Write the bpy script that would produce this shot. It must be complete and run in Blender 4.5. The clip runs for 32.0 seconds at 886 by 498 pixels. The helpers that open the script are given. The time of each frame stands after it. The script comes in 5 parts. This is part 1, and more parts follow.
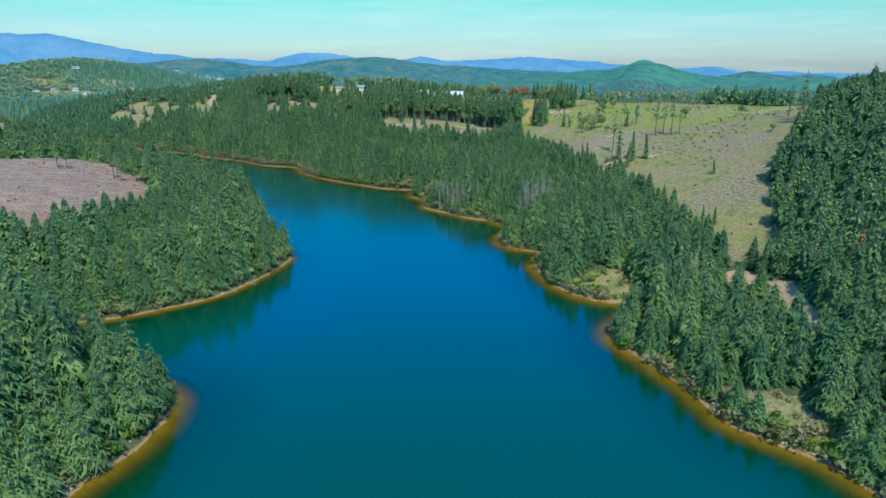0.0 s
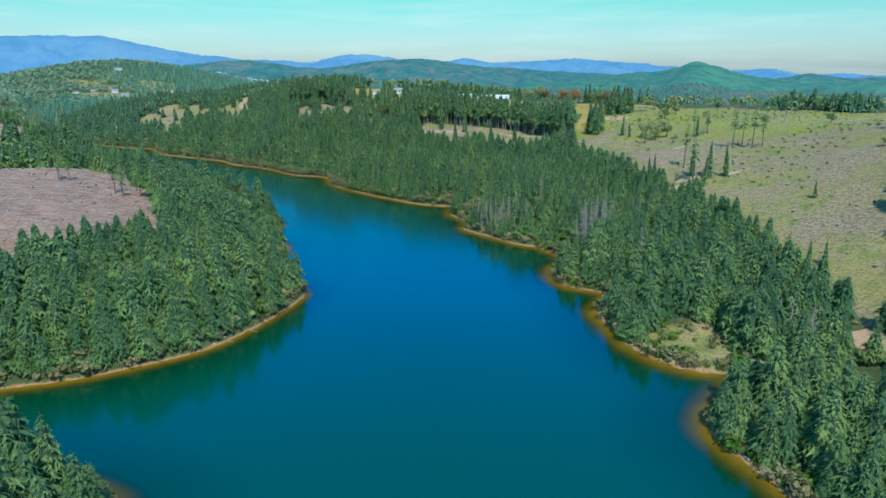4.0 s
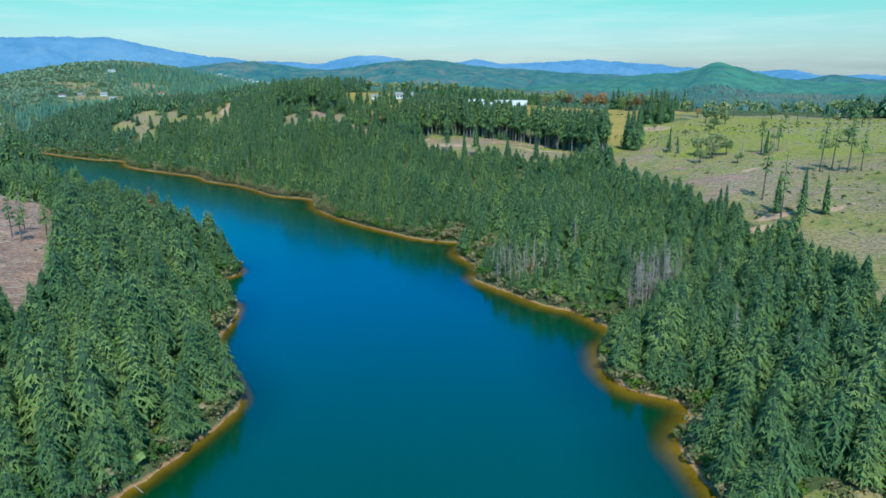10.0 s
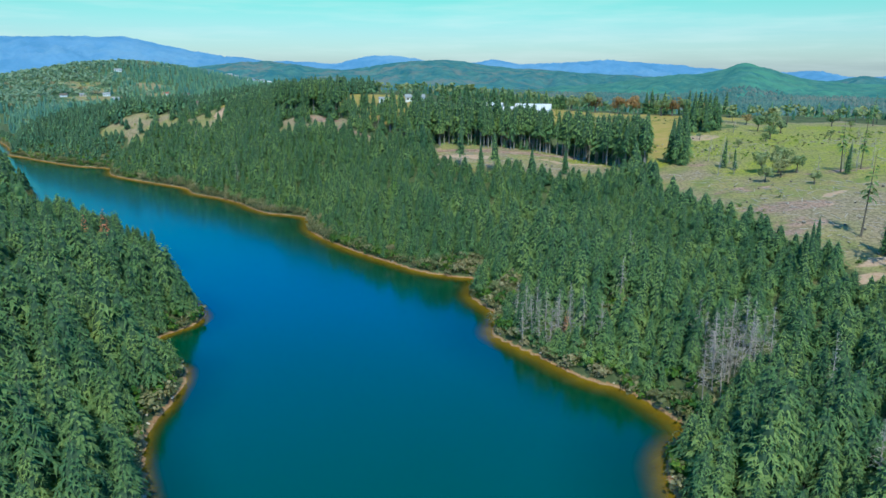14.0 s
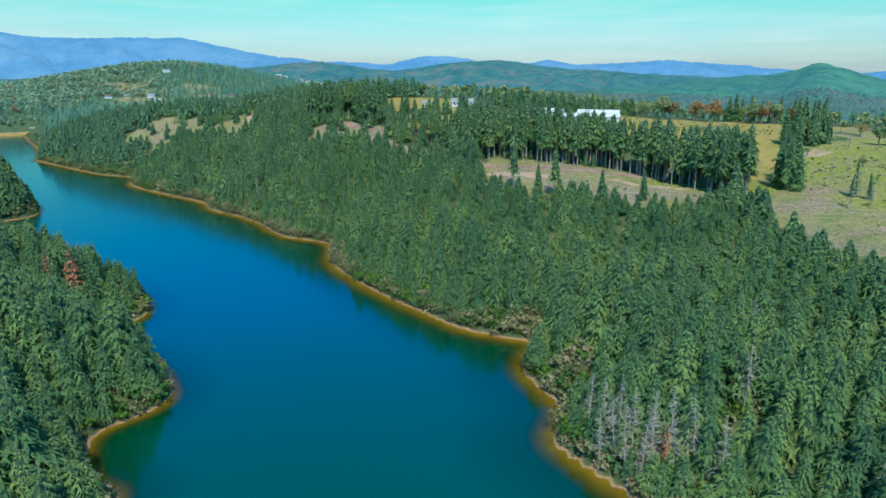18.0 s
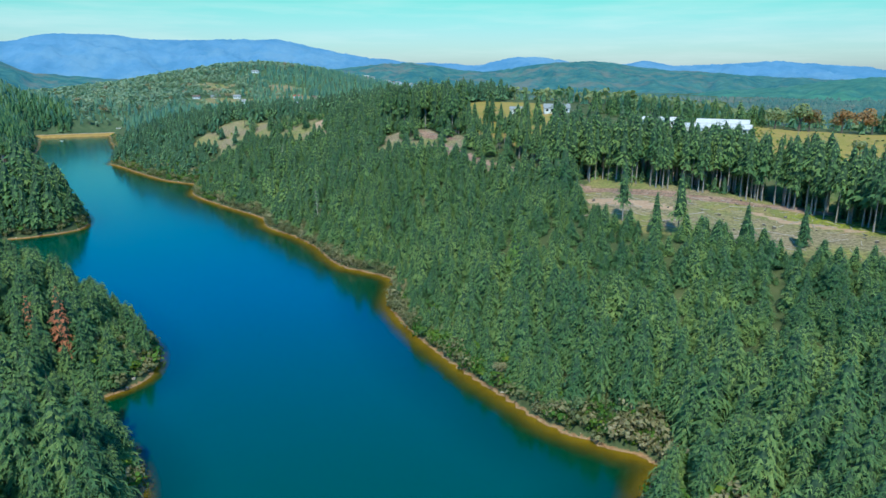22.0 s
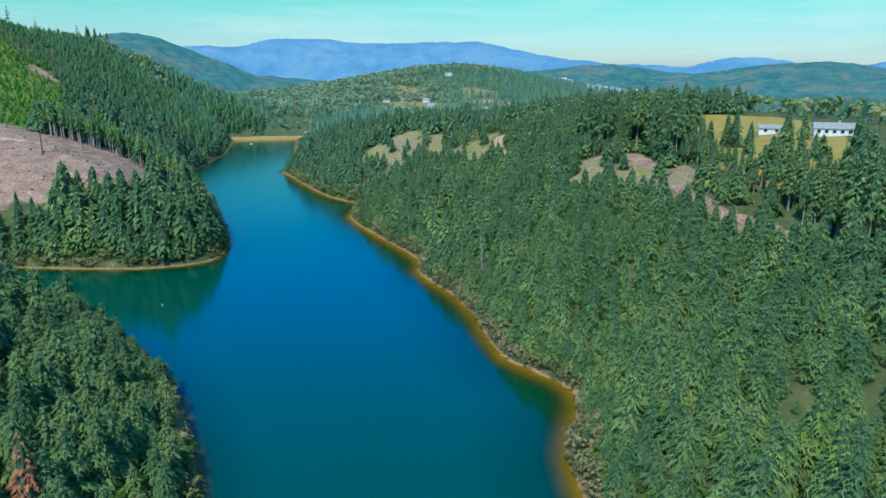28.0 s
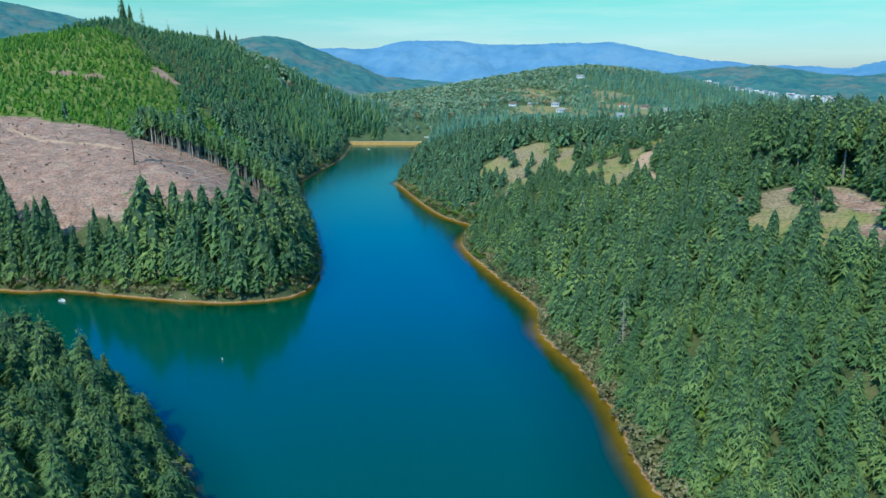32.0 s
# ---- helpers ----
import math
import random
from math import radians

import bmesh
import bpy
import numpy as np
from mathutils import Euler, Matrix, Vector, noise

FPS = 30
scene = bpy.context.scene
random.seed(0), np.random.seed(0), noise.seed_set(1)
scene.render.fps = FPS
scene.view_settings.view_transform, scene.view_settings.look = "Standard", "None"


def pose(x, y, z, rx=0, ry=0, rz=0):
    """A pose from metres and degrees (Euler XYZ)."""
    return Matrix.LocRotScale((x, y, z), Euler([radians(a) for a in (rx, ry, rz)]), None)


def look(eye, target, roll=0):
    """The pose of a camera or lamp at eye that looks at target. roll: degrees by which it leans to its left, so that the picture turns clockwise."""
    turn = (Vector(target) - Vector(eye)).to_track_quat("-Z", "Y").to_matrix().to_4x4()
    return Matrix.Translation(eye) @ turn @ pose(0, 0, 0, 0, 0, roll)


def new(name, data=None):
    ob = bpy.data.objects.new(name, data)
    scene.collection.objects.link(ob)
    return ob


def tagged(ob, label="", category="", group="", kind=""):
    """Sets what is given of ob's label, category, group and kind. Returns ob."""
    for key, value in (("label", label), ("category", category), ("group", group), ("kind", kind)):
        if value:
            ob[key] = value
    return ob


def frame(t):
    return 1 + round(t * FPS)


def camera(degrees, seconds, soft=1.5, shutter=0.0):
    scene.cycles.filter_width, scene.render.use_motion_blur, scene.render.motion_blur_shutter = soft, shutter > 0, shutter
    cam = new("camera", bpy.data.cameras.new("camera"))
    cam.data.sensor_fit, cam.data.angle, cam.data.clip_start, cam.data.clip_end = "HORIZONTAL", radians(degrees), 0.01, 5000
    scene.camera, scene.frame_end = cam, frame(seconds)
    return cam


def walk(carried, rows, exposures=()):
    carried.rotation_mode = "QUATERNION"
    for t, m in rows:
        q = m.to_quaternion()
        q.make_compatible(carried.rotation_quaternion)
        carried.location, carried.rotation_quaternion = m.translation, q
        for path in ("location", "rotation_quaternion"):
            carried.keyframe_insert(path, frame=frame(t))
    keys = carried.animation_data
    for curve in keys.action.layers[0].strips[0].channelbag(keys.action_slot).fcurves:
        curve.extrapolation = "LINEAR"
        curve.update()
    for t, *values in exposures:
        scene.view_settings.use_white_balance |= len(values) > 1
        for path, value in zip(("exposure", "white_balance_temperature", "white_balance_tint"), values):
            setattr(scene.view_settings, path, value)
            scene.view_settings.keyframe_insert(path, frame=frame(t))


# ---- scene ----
cam = camera(66.6, 32.0, soft=1.5)
METRES, EYE, TILT, LEAN, TURN = 480.0, 85.0, -15.4, 0.0, 0.0
ROWS = [
    (0.0, 0.0, 0.0, 0.0, 0.0, 0.0, -0.0),
    (0.5, 0.0001, 0.0134, 0.0033, 0.32, 0.02, -0.14),
    (1.0, 0.0004, 0.0263, 0.0067, 0.8, 0.02, -0.3),
    (1.5, 0.0004, 0.0393, 0.0101, 1.24, 0.05, -0.4),
    (2.0, 0.0002, 0.0525, 0.0137, 1.83, 0.06, -0.57),
    (2.5, -0.0, 0.0661, 0.0174, 2.64, 0.07, -0.77),
    (3.0, -0.0003, 0.0796, 0.0212, 3.28, 0.07, -0.93),
    (3.5, -0.0009, 0.0935, 0.0249, 3.41, 0.09, -0.96),
    (5.5, -0.0029, 0.1478, 0.0392, 3.77, 0.15, -1.07),
    (6.0, -0.0034, 0.1615, 0.043, 3.87, 0.16, -1.08),
    (6.5, -0.0039, 0.1755, 0.0468, 3.95, 0.17, -1.09),
    (7.0, -0.0045, 0.1902, 0.0508, 4.03, 0.17, -1.09),
    (7.5, -0.005, 0.2048, 0.0549, 4.1, 0.18, -1.1),
    (8.0, -0.0055, 0.2197, 0.059, 4.13, 0.19, -1.13),
    (8.5, -0.006, 0.2347, 0.0631, 4.18, 0.2, -1.12),
    (9.0, -0.0066, 0.25, 0.0673, 4.24, 0.2, -1.13),
    (9.5, -0.0072, 0.2656, 0.0716, 4.29, 0.21, -1.14),
    (10.0, -0.0078, 0.2812, 0.076, 4.33, 0.2, -1.15),
    (10.5, -0.0084, 0.2964, 0.08, 4.46, 0.21, -1.19),
    (11.0, -0.009, 0.3112, 0.0839, 4.57, 0.21, -1.22),
    (11.5, -0.0097, 0.3258, 0.0878, 4.68, 0.21, -1.27),
    (12.0, -0.0105, 0.3402, 0.0915, 4.87, 0.21, -1.35),
    (12.5, -0.0112, 0.3546, 0.0953, 5.06, 0.21, -1.42),
    (13.0, -0.012, 0.3691, 0.0993, 5.26, 0.21, -1.49),
    (13.5, -0.0131, 0.3844, 0.1034, 5.37, 0.2, -1.56),
    (15.5, -0.0162, 0.4483, 0.1204, 7.16, 0.17, -2.01),
    (16.0, -0.0176, 0.4642, 0.1247, 7.64, 0.16, -2.12),
    (16.5, -0.0194, 0.4803, 0.1292, 8.19, 0.15, -2.28),
    (17.0, -0.0213, 0.4962, 0.1335, 8.68, 0.14, -2.44),
    (17.5, -0.0232, 0.5122, 0.1378, 9.27, 0.12, -2.6),
    (18.0, -0.0253, 0.5283, 0.1424, 9.89, 0.08, -2.76),
    (18.5, -0.0276, 0.5441, 0.1467, 10.54, 0.05, -2.93),
    (19.0, -0.03, 0.56, 0.1509, 11.38, 0.03, -3.18),
    (19.5, -0.0327, 0.5756, 0.1551, 12.21, -0.0, -3.39),
    (20.0, -0.0356, 0.5905, 0.1591, 13.11, -0.04, -3.65),
    (20.5, -0.0386, 0.6044, 0.1629, 14.03, -0.09, -3.89),
    (21.0, -0.0421, 0.6193, 0.1669, 15.04, -0.15, -4.16),
    (21.5, -0.0459, 0.634, 0.1709, 15.97, -0.22, -4.44),
    (22.0, -0.0498, 0.6489, 0.175, 17.06, -0.3, -4.73),
    (22.5, -0.0542, 0.6638, 0.1791, 18.48, -0.4, -5.11),
    (23.0, -0.059, 0.6787, 0.1835, 19.89, -0.52, -5.46),
    (23.5, -0.0643, 0.6939, 0.1878, 21.68, -0.66, -5.9),
    (24.0, -0.0701, 0.7089, 0.192, 22.57, -0.77, -6.13),
    (24.5, -0.0762, 0.7237, 0.1962, 23.8, -0.9, -6.43),
    (25.0, -0.0825, 0.7383, 0.2003, 24.89, -1.02, -6.68),
    (25.5, -0.0891, 0.7531, 0.2045, 26.18, -1.17, -6.97),
    (27.5, -0.1189, 0.8095, 0.2207, 31.43, -1.79, -8.18),
    (28.0, -0.1273, 0.8231, 0.2248, 32.91, -2.0, -8.51),
    (28.5, -0.1359, 0.8366, 0.2288, 34.31, -2.21, -8.8),
    (29.0, -0.1448, 0.85, 0.2327, 35.88, -2.43, -9.14),
    (29.5, -0.154, 0.8631, 0.2366, 37.45, -2.66, -9.47),
    (30.0, -0.1636, 0.8756, 0.2402, 38.99, -2.9, -9.78),
    (30.5, -0.1732, 0.8875, 0.2437, 40.38, -3.13, -10.07),
    (31.0, -0.1827, 0.8989, 0.2471, 41.82, -3.38, -10.36),
    (31.5, -0.1923, 0.91, 0.2505, 42.89, -3.56, -10.58),
    (32.0, -0.2024, 0.921, 0.2536, 43.4, -3.64, -10.71),
]
walk(cam, [(t, pose(0, 0, EYE, TILT, LEAN, TURN) @ pose(METRES * x, METRES * y, METRES * z, 90 + pitch, roll, yaw)) for t, x, y, z, yaw, pitch, roll in ROWS],
     [(0.0, 0.12, 5900, -6), (32.0, 0.12, 5900, -6)])

# ---- light: clear midday, sun behind the start of the flight ----
SUN_ELEV, SUN_AZ = 54.0, 167.0
world = bpy.data.worlds.new("sky")
scene.world = world
world.use_nodes = True
wn, wl = world.node_tree.nodes, world.node_tree.links
wn.clear()
sky = wn.new("ShaderNodeTexSky")
sky.sky_type = "NISHITA"
sky.sun_disc = False
sky.sun_elevation, sky.sun_rotation = radians(SUN_ELEV), radians(SUN_AZ)
sky.altitude, sky.air_density, sky.dust_density, sky.ozone_density = 200, 1.0, 0.6, 1.0
tc = wn.new("ShaderNodeTexCoord")
sep = wn.new("ShaderNodeSeparateXYZ")
wl.new(tc.outputs["Generated"], sep.inputs[0])
tintramp = wn.new("ShaderNodeValToRGB")
stops = ((0.0, (0.66, 0.78, 1.04)), (0.045, (0.61, 0.82, 0.95)), (0.09, (0.48, 0.93, 0.81)), (0.15, (0.25, 0.9, 0.84)), (0.32, (0.05, 0.83, 2.4)), (0.6, (0.08, 0.83, 1.35)), (1.0, (1.3, 2.0, 2.0)))
for i, (pos, col) in enumerate(stops):
    e = tintramp.color_ramp.elements[i] if i < 2 else tintramp.color_ramp.elements.new(pos)
    e.position, e.color = pos, (*col, 1)
wl.new(sep.outputs["Z"], tintramp.inputs[0])
mul = wn.new("ShaderNodeMix")
mul.data_type, mul.blend_type = "RGBA", "MULTIPLY"
mul.inputs["Factor"].default_value = 1.0
wl.new(sky.outputs[0], mul.inputs[6])
wl.new(tintramp.outputs[0], mul.inputs[7])
# thin high streaks of cloud, flattened towards the horizon
mp = wn.new("ShaderNodeMapping")
mp.inputs["Scale"].default_value = (3.0, 3.0, 34.0)
wl.new(tc.outputs["Generated"], mp.inputs[0])
cn = wn.new("ShaderNodeTexNoise")
cn.inputs["Scale"].default_value, cn.inputs["Detail"].default_value, cn.inputs["Roughness"].default_value = 1.6, 6.0, 0.6
wl.new(mp.outputs[0], cn.inputs[0])
cr = wn.new("ShaderNodeValToRGB")
cr.color_ramp.elements[0].position, cr.color_ramp.elements[0].color = 0.46, (0, 0, 0, 1)
cr.color_ramp.elements[1].position, cr.color_ramp.elements[1].color = 0.72, (0.3, 0.3, 0.3, 1)
wl.new(cn.outputs[0], cr.inputs[0])
cm = wn.new("ShaderNodeMix")
cm.data_type = "RGBA"
cm.inputs[7].default_value = (6.6, 7.0, 7.1, 1)
low = wn.new("ShaderNodeValToRGB")
low.color_ramp.elements[0].position, low.color_ramp.elements[0].color = 0.07, (1, 1, 1, 1)
low.color_ramp.elements[1].position, low.color_ramp.elements[1].color = 0.16, (0, 0, 0, 1)
wl.new(sep.outputs["Z"], low.inputs[0])
cf_ = wn.new("ShaderNodeMath")
cf_.operation = "MULTIPLY"
wl.new(cr.outputs[0], cf_.inputs[0])
wl.new(low.outputs[0], cf_.inputs[1])
wl.new(cf_.outputs[0], cm.inputs["Factor"])
wl.new(mul.outputs[2], cm.inputs[6])
bg = wn.new("ShaderNodeBackground")
bg.inputs[1].default_value = 0.122
wl.new(cm.outputs[2], bg.inputs[0])
wo = wn.new("ShaderNodeOutputWorld")
wl.new(bg.outputs[0], wo.inputs[0])

sun = new("sun", bpy.data.lights.new("sun", "SUN"))
sun.data.energy, sun.data.angle, sun.data.color = 3.7, radians(0.55), (1.0, 0.95, 0.86)
saz, sel = radians(SUN_AZ), radians(SUN_ELEV)
SUN_DIR = Vector((math.sin(saz) * math.cos(sel), math.cos(saz) * math.cos(sel), math.sin(sel)))
sun.matrix_world = look(SUN_DIR * 400, (0, 0, 0))


# ---- materials ----
def mat(name):
    m = bpy.data.materials.new(name)
    m.use_nodes = True
    n = m.node_tree.nodes
    return m, n, m.node_tree.links, n["Principled BSDF"]


def ramp(n, l, src, *stops):
    r = n.new("ShaderNodeValToRGB")
    e = r.color_ramp.elements
    while len(e) < len(stops):
        e.new(0.5)
    for i, (p, c) in enumerate(stops):
        e[i].position, e[i].color = p, (*c, 1)
    l.new(src, r.inputs[0])
    return r.outputs[0]


def noise_tex(n, l, scale, detail=4.0, rough=0.6, coord=None, stretch=None):
    t = n.new("ShaderNodeTexNoise")
    t.inputs["Scale"].default_value, t.inputs["Detail"].default_value, t.inputs["Roughness"].default_value = scale, detail, rough
    if coord is None:
        g = n.new("ShaderNodeNewGeometry")
        coord = g.outputs["Position"]
    if stretch:
        k = n.new("ShaderNodeMapping")
        k.inputs["Scale"].default_value = stretch
        l.new(coord, k.inputs[0])
        coord = k.outputs[0]
    l.new(coord, t.inputs["Vector"])
    return t.outputs["Fac"]


def mixc(n, l, fac, a, b, mode="MIX"):
    m = n.new("ShaderNodeMix")
    m.data_type, m.blend_type = "RGBA", mode
    for sock, v in ((m.inputs["Factor"], fac), (m.inputs[6], a), (m.inputs[7], b)):
        if isinstance(v, (int, float)):
            sock.default_value = v
        elif isinstance(v, tuple):
            sock.default_value = (*v, 1)
        else:
            l.new(v, sock)
    return m.outputs[2]


def maths(n, l, op, a, b=0.5, clamp=False):
    m = n.new("ShaderNodeMath")
    m.operation, m.use_clamp = op, clamp
    for s, v in zip(m.inputs, (a, b)):
        if isinstance(v, (int, float)):
            s.default_value = v
        else:
            l.new(v, s)
    return m.outputs[0]


def attr(n, name):
    a = n.new("ShaderNodeAttribute")
    a.attribute_name = name
    return a.outputs["Fac"]


def bump(n, l, bsdf, src, strength, dist):
    b = n.new("ShaderNodeBump")
    b.inputs["Strength"].default_value, b.inputs["Distance"].default_value = strength, dist
    l.new(src, b.inputs["Height"])
    l.new(b.outputs[0], bsdf.inputs["Normal"])


def simple(name, a, b, scale=2.0, rough=0.8, metal=0.0, bumps=0.0):
    m, n, l, p = mat(name)
    f = noise_tex(n, l, scale)
    l.new(ramp(n, l, f, (0.3, a), (0.7, b)), p.inputs["Base Color"])
    p.inputs["Roughness"].default_value, p.inputs["Metallic"].default_value = rough, metal
    if bumps:
        bump(n, l, p, f, 0.5, bumps)
    return m


def foliage(name, dark, mid, light, accent=None):
    """Needles or leaves: colour by plant, by spray and by stand."""
    m, n, l, p = mat(name)
    oi = n.new("ShaderNodeObjectInfo")
    geo = n.new("ShaderNodeNewGeometry")
    t = maths(n, l, "FRACT", maths(n, l, "ADD", attr(n, "tint"), oi.outputs["Random"]))
    stand = noise_tex(n, l, 0.035, 3.0)
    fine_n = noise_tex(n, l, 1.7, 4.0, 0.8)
    bump(n, l, p, fine_n, 0.6, 0.3)
    v = maths(n, l, "ADD", maths(n, l, "MULTIPLY", t, 0.5), maths(n, l, "MULTIPLY", geo.outputs["Random Per Island"], 0.35))
    v = maths(n, l, "ADD", v, maths(n, l, "MULTIPLY", maths(n, l, "SUBTRACT", stand, 0.54), 1.1))
    # fine noise also paints darks that stand for shade between the sprays
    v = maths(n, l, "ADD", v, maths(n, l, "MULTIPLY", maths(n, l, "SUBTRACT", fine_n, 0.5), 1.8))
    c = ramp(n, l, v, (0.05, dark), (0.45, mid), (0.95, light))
    if accent:
        a = maths(n, l, "GREATER_THAN", t, 0.96)
        c = mixc(n, l, maths(n, l, "MULTIPLY", a, 0.8), c, accent)
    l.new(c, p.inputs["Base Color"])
    p.inputs["Roughness"].default_value = 0.62
    p.inputs["Specular IOR Level"].default_value = 0.25
    tr = n.new("ShaderNodeBsdfTranslucent")
    l.new(mixc(n, l, 1.0, c, (1.5, 1.6, 0.7), "MULTIPLY"), tr.inputs[0])
    mx = n.new("ShaderNodeMixShader")
    mx.inputs[0].default_value = 0.26
    l.new(p.outputs[0], mx.inputs[1])
    l.new(tr.outputs[0], mx.inputs[2])
    l.new(mx.outputs[0], n["Material Output"].inputs[0])
    return m


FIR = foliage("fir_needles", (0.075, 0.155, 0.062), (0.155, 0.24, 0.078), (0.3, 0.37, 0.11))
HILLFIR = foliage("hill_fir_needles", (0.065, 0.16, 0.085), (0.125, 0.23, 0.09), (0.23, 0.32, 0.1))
# these three are bluer or paler to paint in the haze of distance
HAZEUPPERFIR = foliage("hazed_upper_fir_needles", (0.065, 0.155, 0.1), (0.14, 0.255, 0.13), (0.31, 0.4, 0.165))
HAZENORTHOAK = foliage("hazed_northern_oak_leaves", (0.18, 0.27, 0.18), (0.27, 0.34, 0.215), (0.4, 0.4, 0.25), (0.3, 0.21, 0.11))
HAZENORTHFIR = foliage("hazed_northern_fir_needles", (0.1, 0.22, 0.17), (0.175, 0.31, 0.2), (0.3, 0.4, 0.21))
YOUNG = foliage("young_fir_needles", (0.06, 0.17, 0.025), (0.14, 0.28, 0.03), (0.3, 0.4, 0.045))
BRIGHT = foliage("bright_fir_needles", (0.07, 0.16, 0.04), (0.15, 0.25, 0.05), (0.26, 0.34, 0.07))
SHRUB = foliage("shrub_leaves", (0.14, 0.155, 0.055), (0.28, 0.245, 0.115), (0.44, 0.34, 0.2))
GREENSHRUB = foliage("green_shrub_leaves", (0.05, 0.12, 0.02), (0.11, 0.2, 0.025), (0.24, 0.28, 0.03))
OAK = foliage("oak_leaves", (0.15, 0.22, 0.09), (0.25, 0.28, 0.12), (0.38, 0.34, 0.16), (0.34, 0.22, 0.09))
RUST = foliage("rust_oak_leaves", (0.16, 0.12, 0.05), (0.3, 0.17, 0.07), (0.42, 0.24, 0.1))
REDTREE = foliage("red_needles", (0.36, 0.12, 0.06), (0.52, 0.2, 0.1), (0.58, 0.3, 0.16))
PALEBARK = simple("pale_bark", (0.22, 0.18, 0.14), (0.42, 0.36, 0.3), 1.5, 0.9)
BARK = simple("bark", (0.07, 0.05, 0.035), (0.2, 0.16, 0.12), 3.0, 0.9)
# crown core: inner twigs, darkened to paint the shade between boughs
TWIGSHADE = simple("shaded_inner_twigs", (0.03, 0.065, 0.03), (0.085, 0.135, 0.055), 1.6, 0.9)
GREYWOOD = simple("dead_wood", (0.3, 0.24, 0.19), (0.5, 0.42, 0.34), 2.0, 0.85)

# land: forest floor, grass, logged ground, bare banks and the lake bed, by cover
GROUND, n, l, p = mat("land")
big, fine, mid = noise_tex(n, l, 0.03, 4.0), noise_tex(n, l, 0.9, 5.0), noise_tex(n, l, 0.14, 5.0)
floor_c = ramp(n, l, mid, (0.3, (0.05, 0.07, 0.028)), (0.55, (0.1, 0.115, 0.045)), (0.8, (0.18, 0.15, 0.075)))
grass_c = ramp(n, l, mid, (0.3, (0.18, 0.21, 0.05)), (0.45, (0.27, 0.25, 0.08)), (0.58, (0.34, 0.27, 0.1)), (0.75, (0.32, 0.21, 0.12)))
grass_c = mixc(n, l, maths(n, l, "MULTIPLY", attr(n, "lush"), ramp(n, l, mid, (0.48, (1, 1, 1)), (0.68, (0.4, 0.4, 0.4)))), grass_c, ramp(n, l, fine, (0.35, (0.16, 0.2, 0.018)), (0.62, (0.37, 0.36, 0.035))))
grass_c = mixc(n, l, maths(n, l, "MULTIPLY", ramp(n, l, big, (0.42, (0, 0, 0)), (0.6, (0.75, 0.75, 0.75))), maths(n, l, "SUBTRACT", 1.0, maths(n, l, "MULTIPLY", attr(n, "lush"), 0.6))), grass_c, ramp(n, l, fine, (0.3, (0.22, 0.15, 0.1)), (0.65, (0.4, 0.28, 0.2))))
grass_c = mixc(n, l, ramp(n, l, fine, (0.36, (0.7, 0.7, 0.7)), (0.54, (0, 0, 0))), grass_c, (0.13, 0.11, 0.055))
cut_c = ramp(n, l, mid, (0.28, (0.25, 0.13, 0.09)), (0.5, (0.42, 0.24, 0.17)), (0.72, (0.56, 0.36, 0.26)))
cut_c = mixc(n, l, ramp(n, l, fine, (0.36, (0.75, 0.75, 0.75)), (0.55, (0, 0, 0))), cut_c, (0.12, 0.085, 0.065))
cut_c = mixc(n, l, ramp(n, l, noise_tex(n, l, 0.22, 5.0, 0.65, None, (0.25, 1.0, 1.0)), (0.45, (0, 0, 0)), (0.62, (0.7, 0.7, 0.7))), cut_c, ramp(n, l, fine, (0.35, (0.17, 0.11, 0.085)), (0.65, (0.32, 0.22, 0.17))))
mead_c = ramp(n, l, mid, (0.3, (0.26, 0.23, 0.045)), (0.5, (0.36, 0.26, 0.065)), (0.7, (0.43, 0.26, 0.09)))
soil_c = ramp(n, l, fine, (0.3, (0.26, 0.12, 0.05)), (0.65, (0.5, 0.29, 0.15)))
bed_c = ramp(n, l, mid, (0.3, (0.33, 0.15, 0.008)), (0.7, (0.5, 0.24, 0.015)))
road_c = ramp(n, l, fine, (0.3, (0.42, 0.24, 0.14)), (0.7, (0.56, 0.38, 0.26)))


def edge(name):
    """A cover's weight with a ragged rim."""
    s = maths(n, l, "ADD", attr(n, name), maths(n, l, "MULTIPLY", maths(n, l, "SUBTRACT", mid, 0.5), 0.7))
    return ramp(n, l, s, (0.42, (0, 0, 0)), (0.6, (1, 1, 1)))


floor_c = mixc(n, l, attr(n, "wooded"), floor_c, ramp(n, l, mid, (0.3, (0.05, 0.095, 0.05)), (0.7, (0.1, 0.14, 0.07))))
floor_c = mixc(n, l, attr(n, "lush"), floor_c, ramp(n, l, mid, (0.35, (0.08, 0.16, 0.02)), (0.5, (0.15, 0.2, 0.04)), (0.68, (0.25, 0.21, 0.085))))
c = mixc(n, l, edge("grass"), floor_c, grass_c)
c = mixc(n, l, edge("cut"), c, cut_c)
c = mixc(n, l, edge("meadow"), c, mead_c)
c = mixc(n, l, edge("road"), c, road_c)
zz = n.new("ShaderNodeSeparateXYZ")
l.new(n.new("ShaderNodeNewGeometry").outputs["Position"], zz.inputs[0])
lift = maths(n, l, "ADD", zz.outputs["Z"], maths(n, l, "MULTIPLY", maths(n, l, "SUBTRACT", fine, 0.45), 1.5))
c = mixc(n, l, ramp(n, l, lift, (0.25, (1, 1, 1)), (0.6, (0, 0, 0))), c, soil_c)
c = mixc(n, l, ramp(n, l, maths(n, l, "ADD", zz.outputs["Z"], 0.5), (0.38, (1, 1, 1)), (0.52, (0, 0, 0))), c, bed_c)
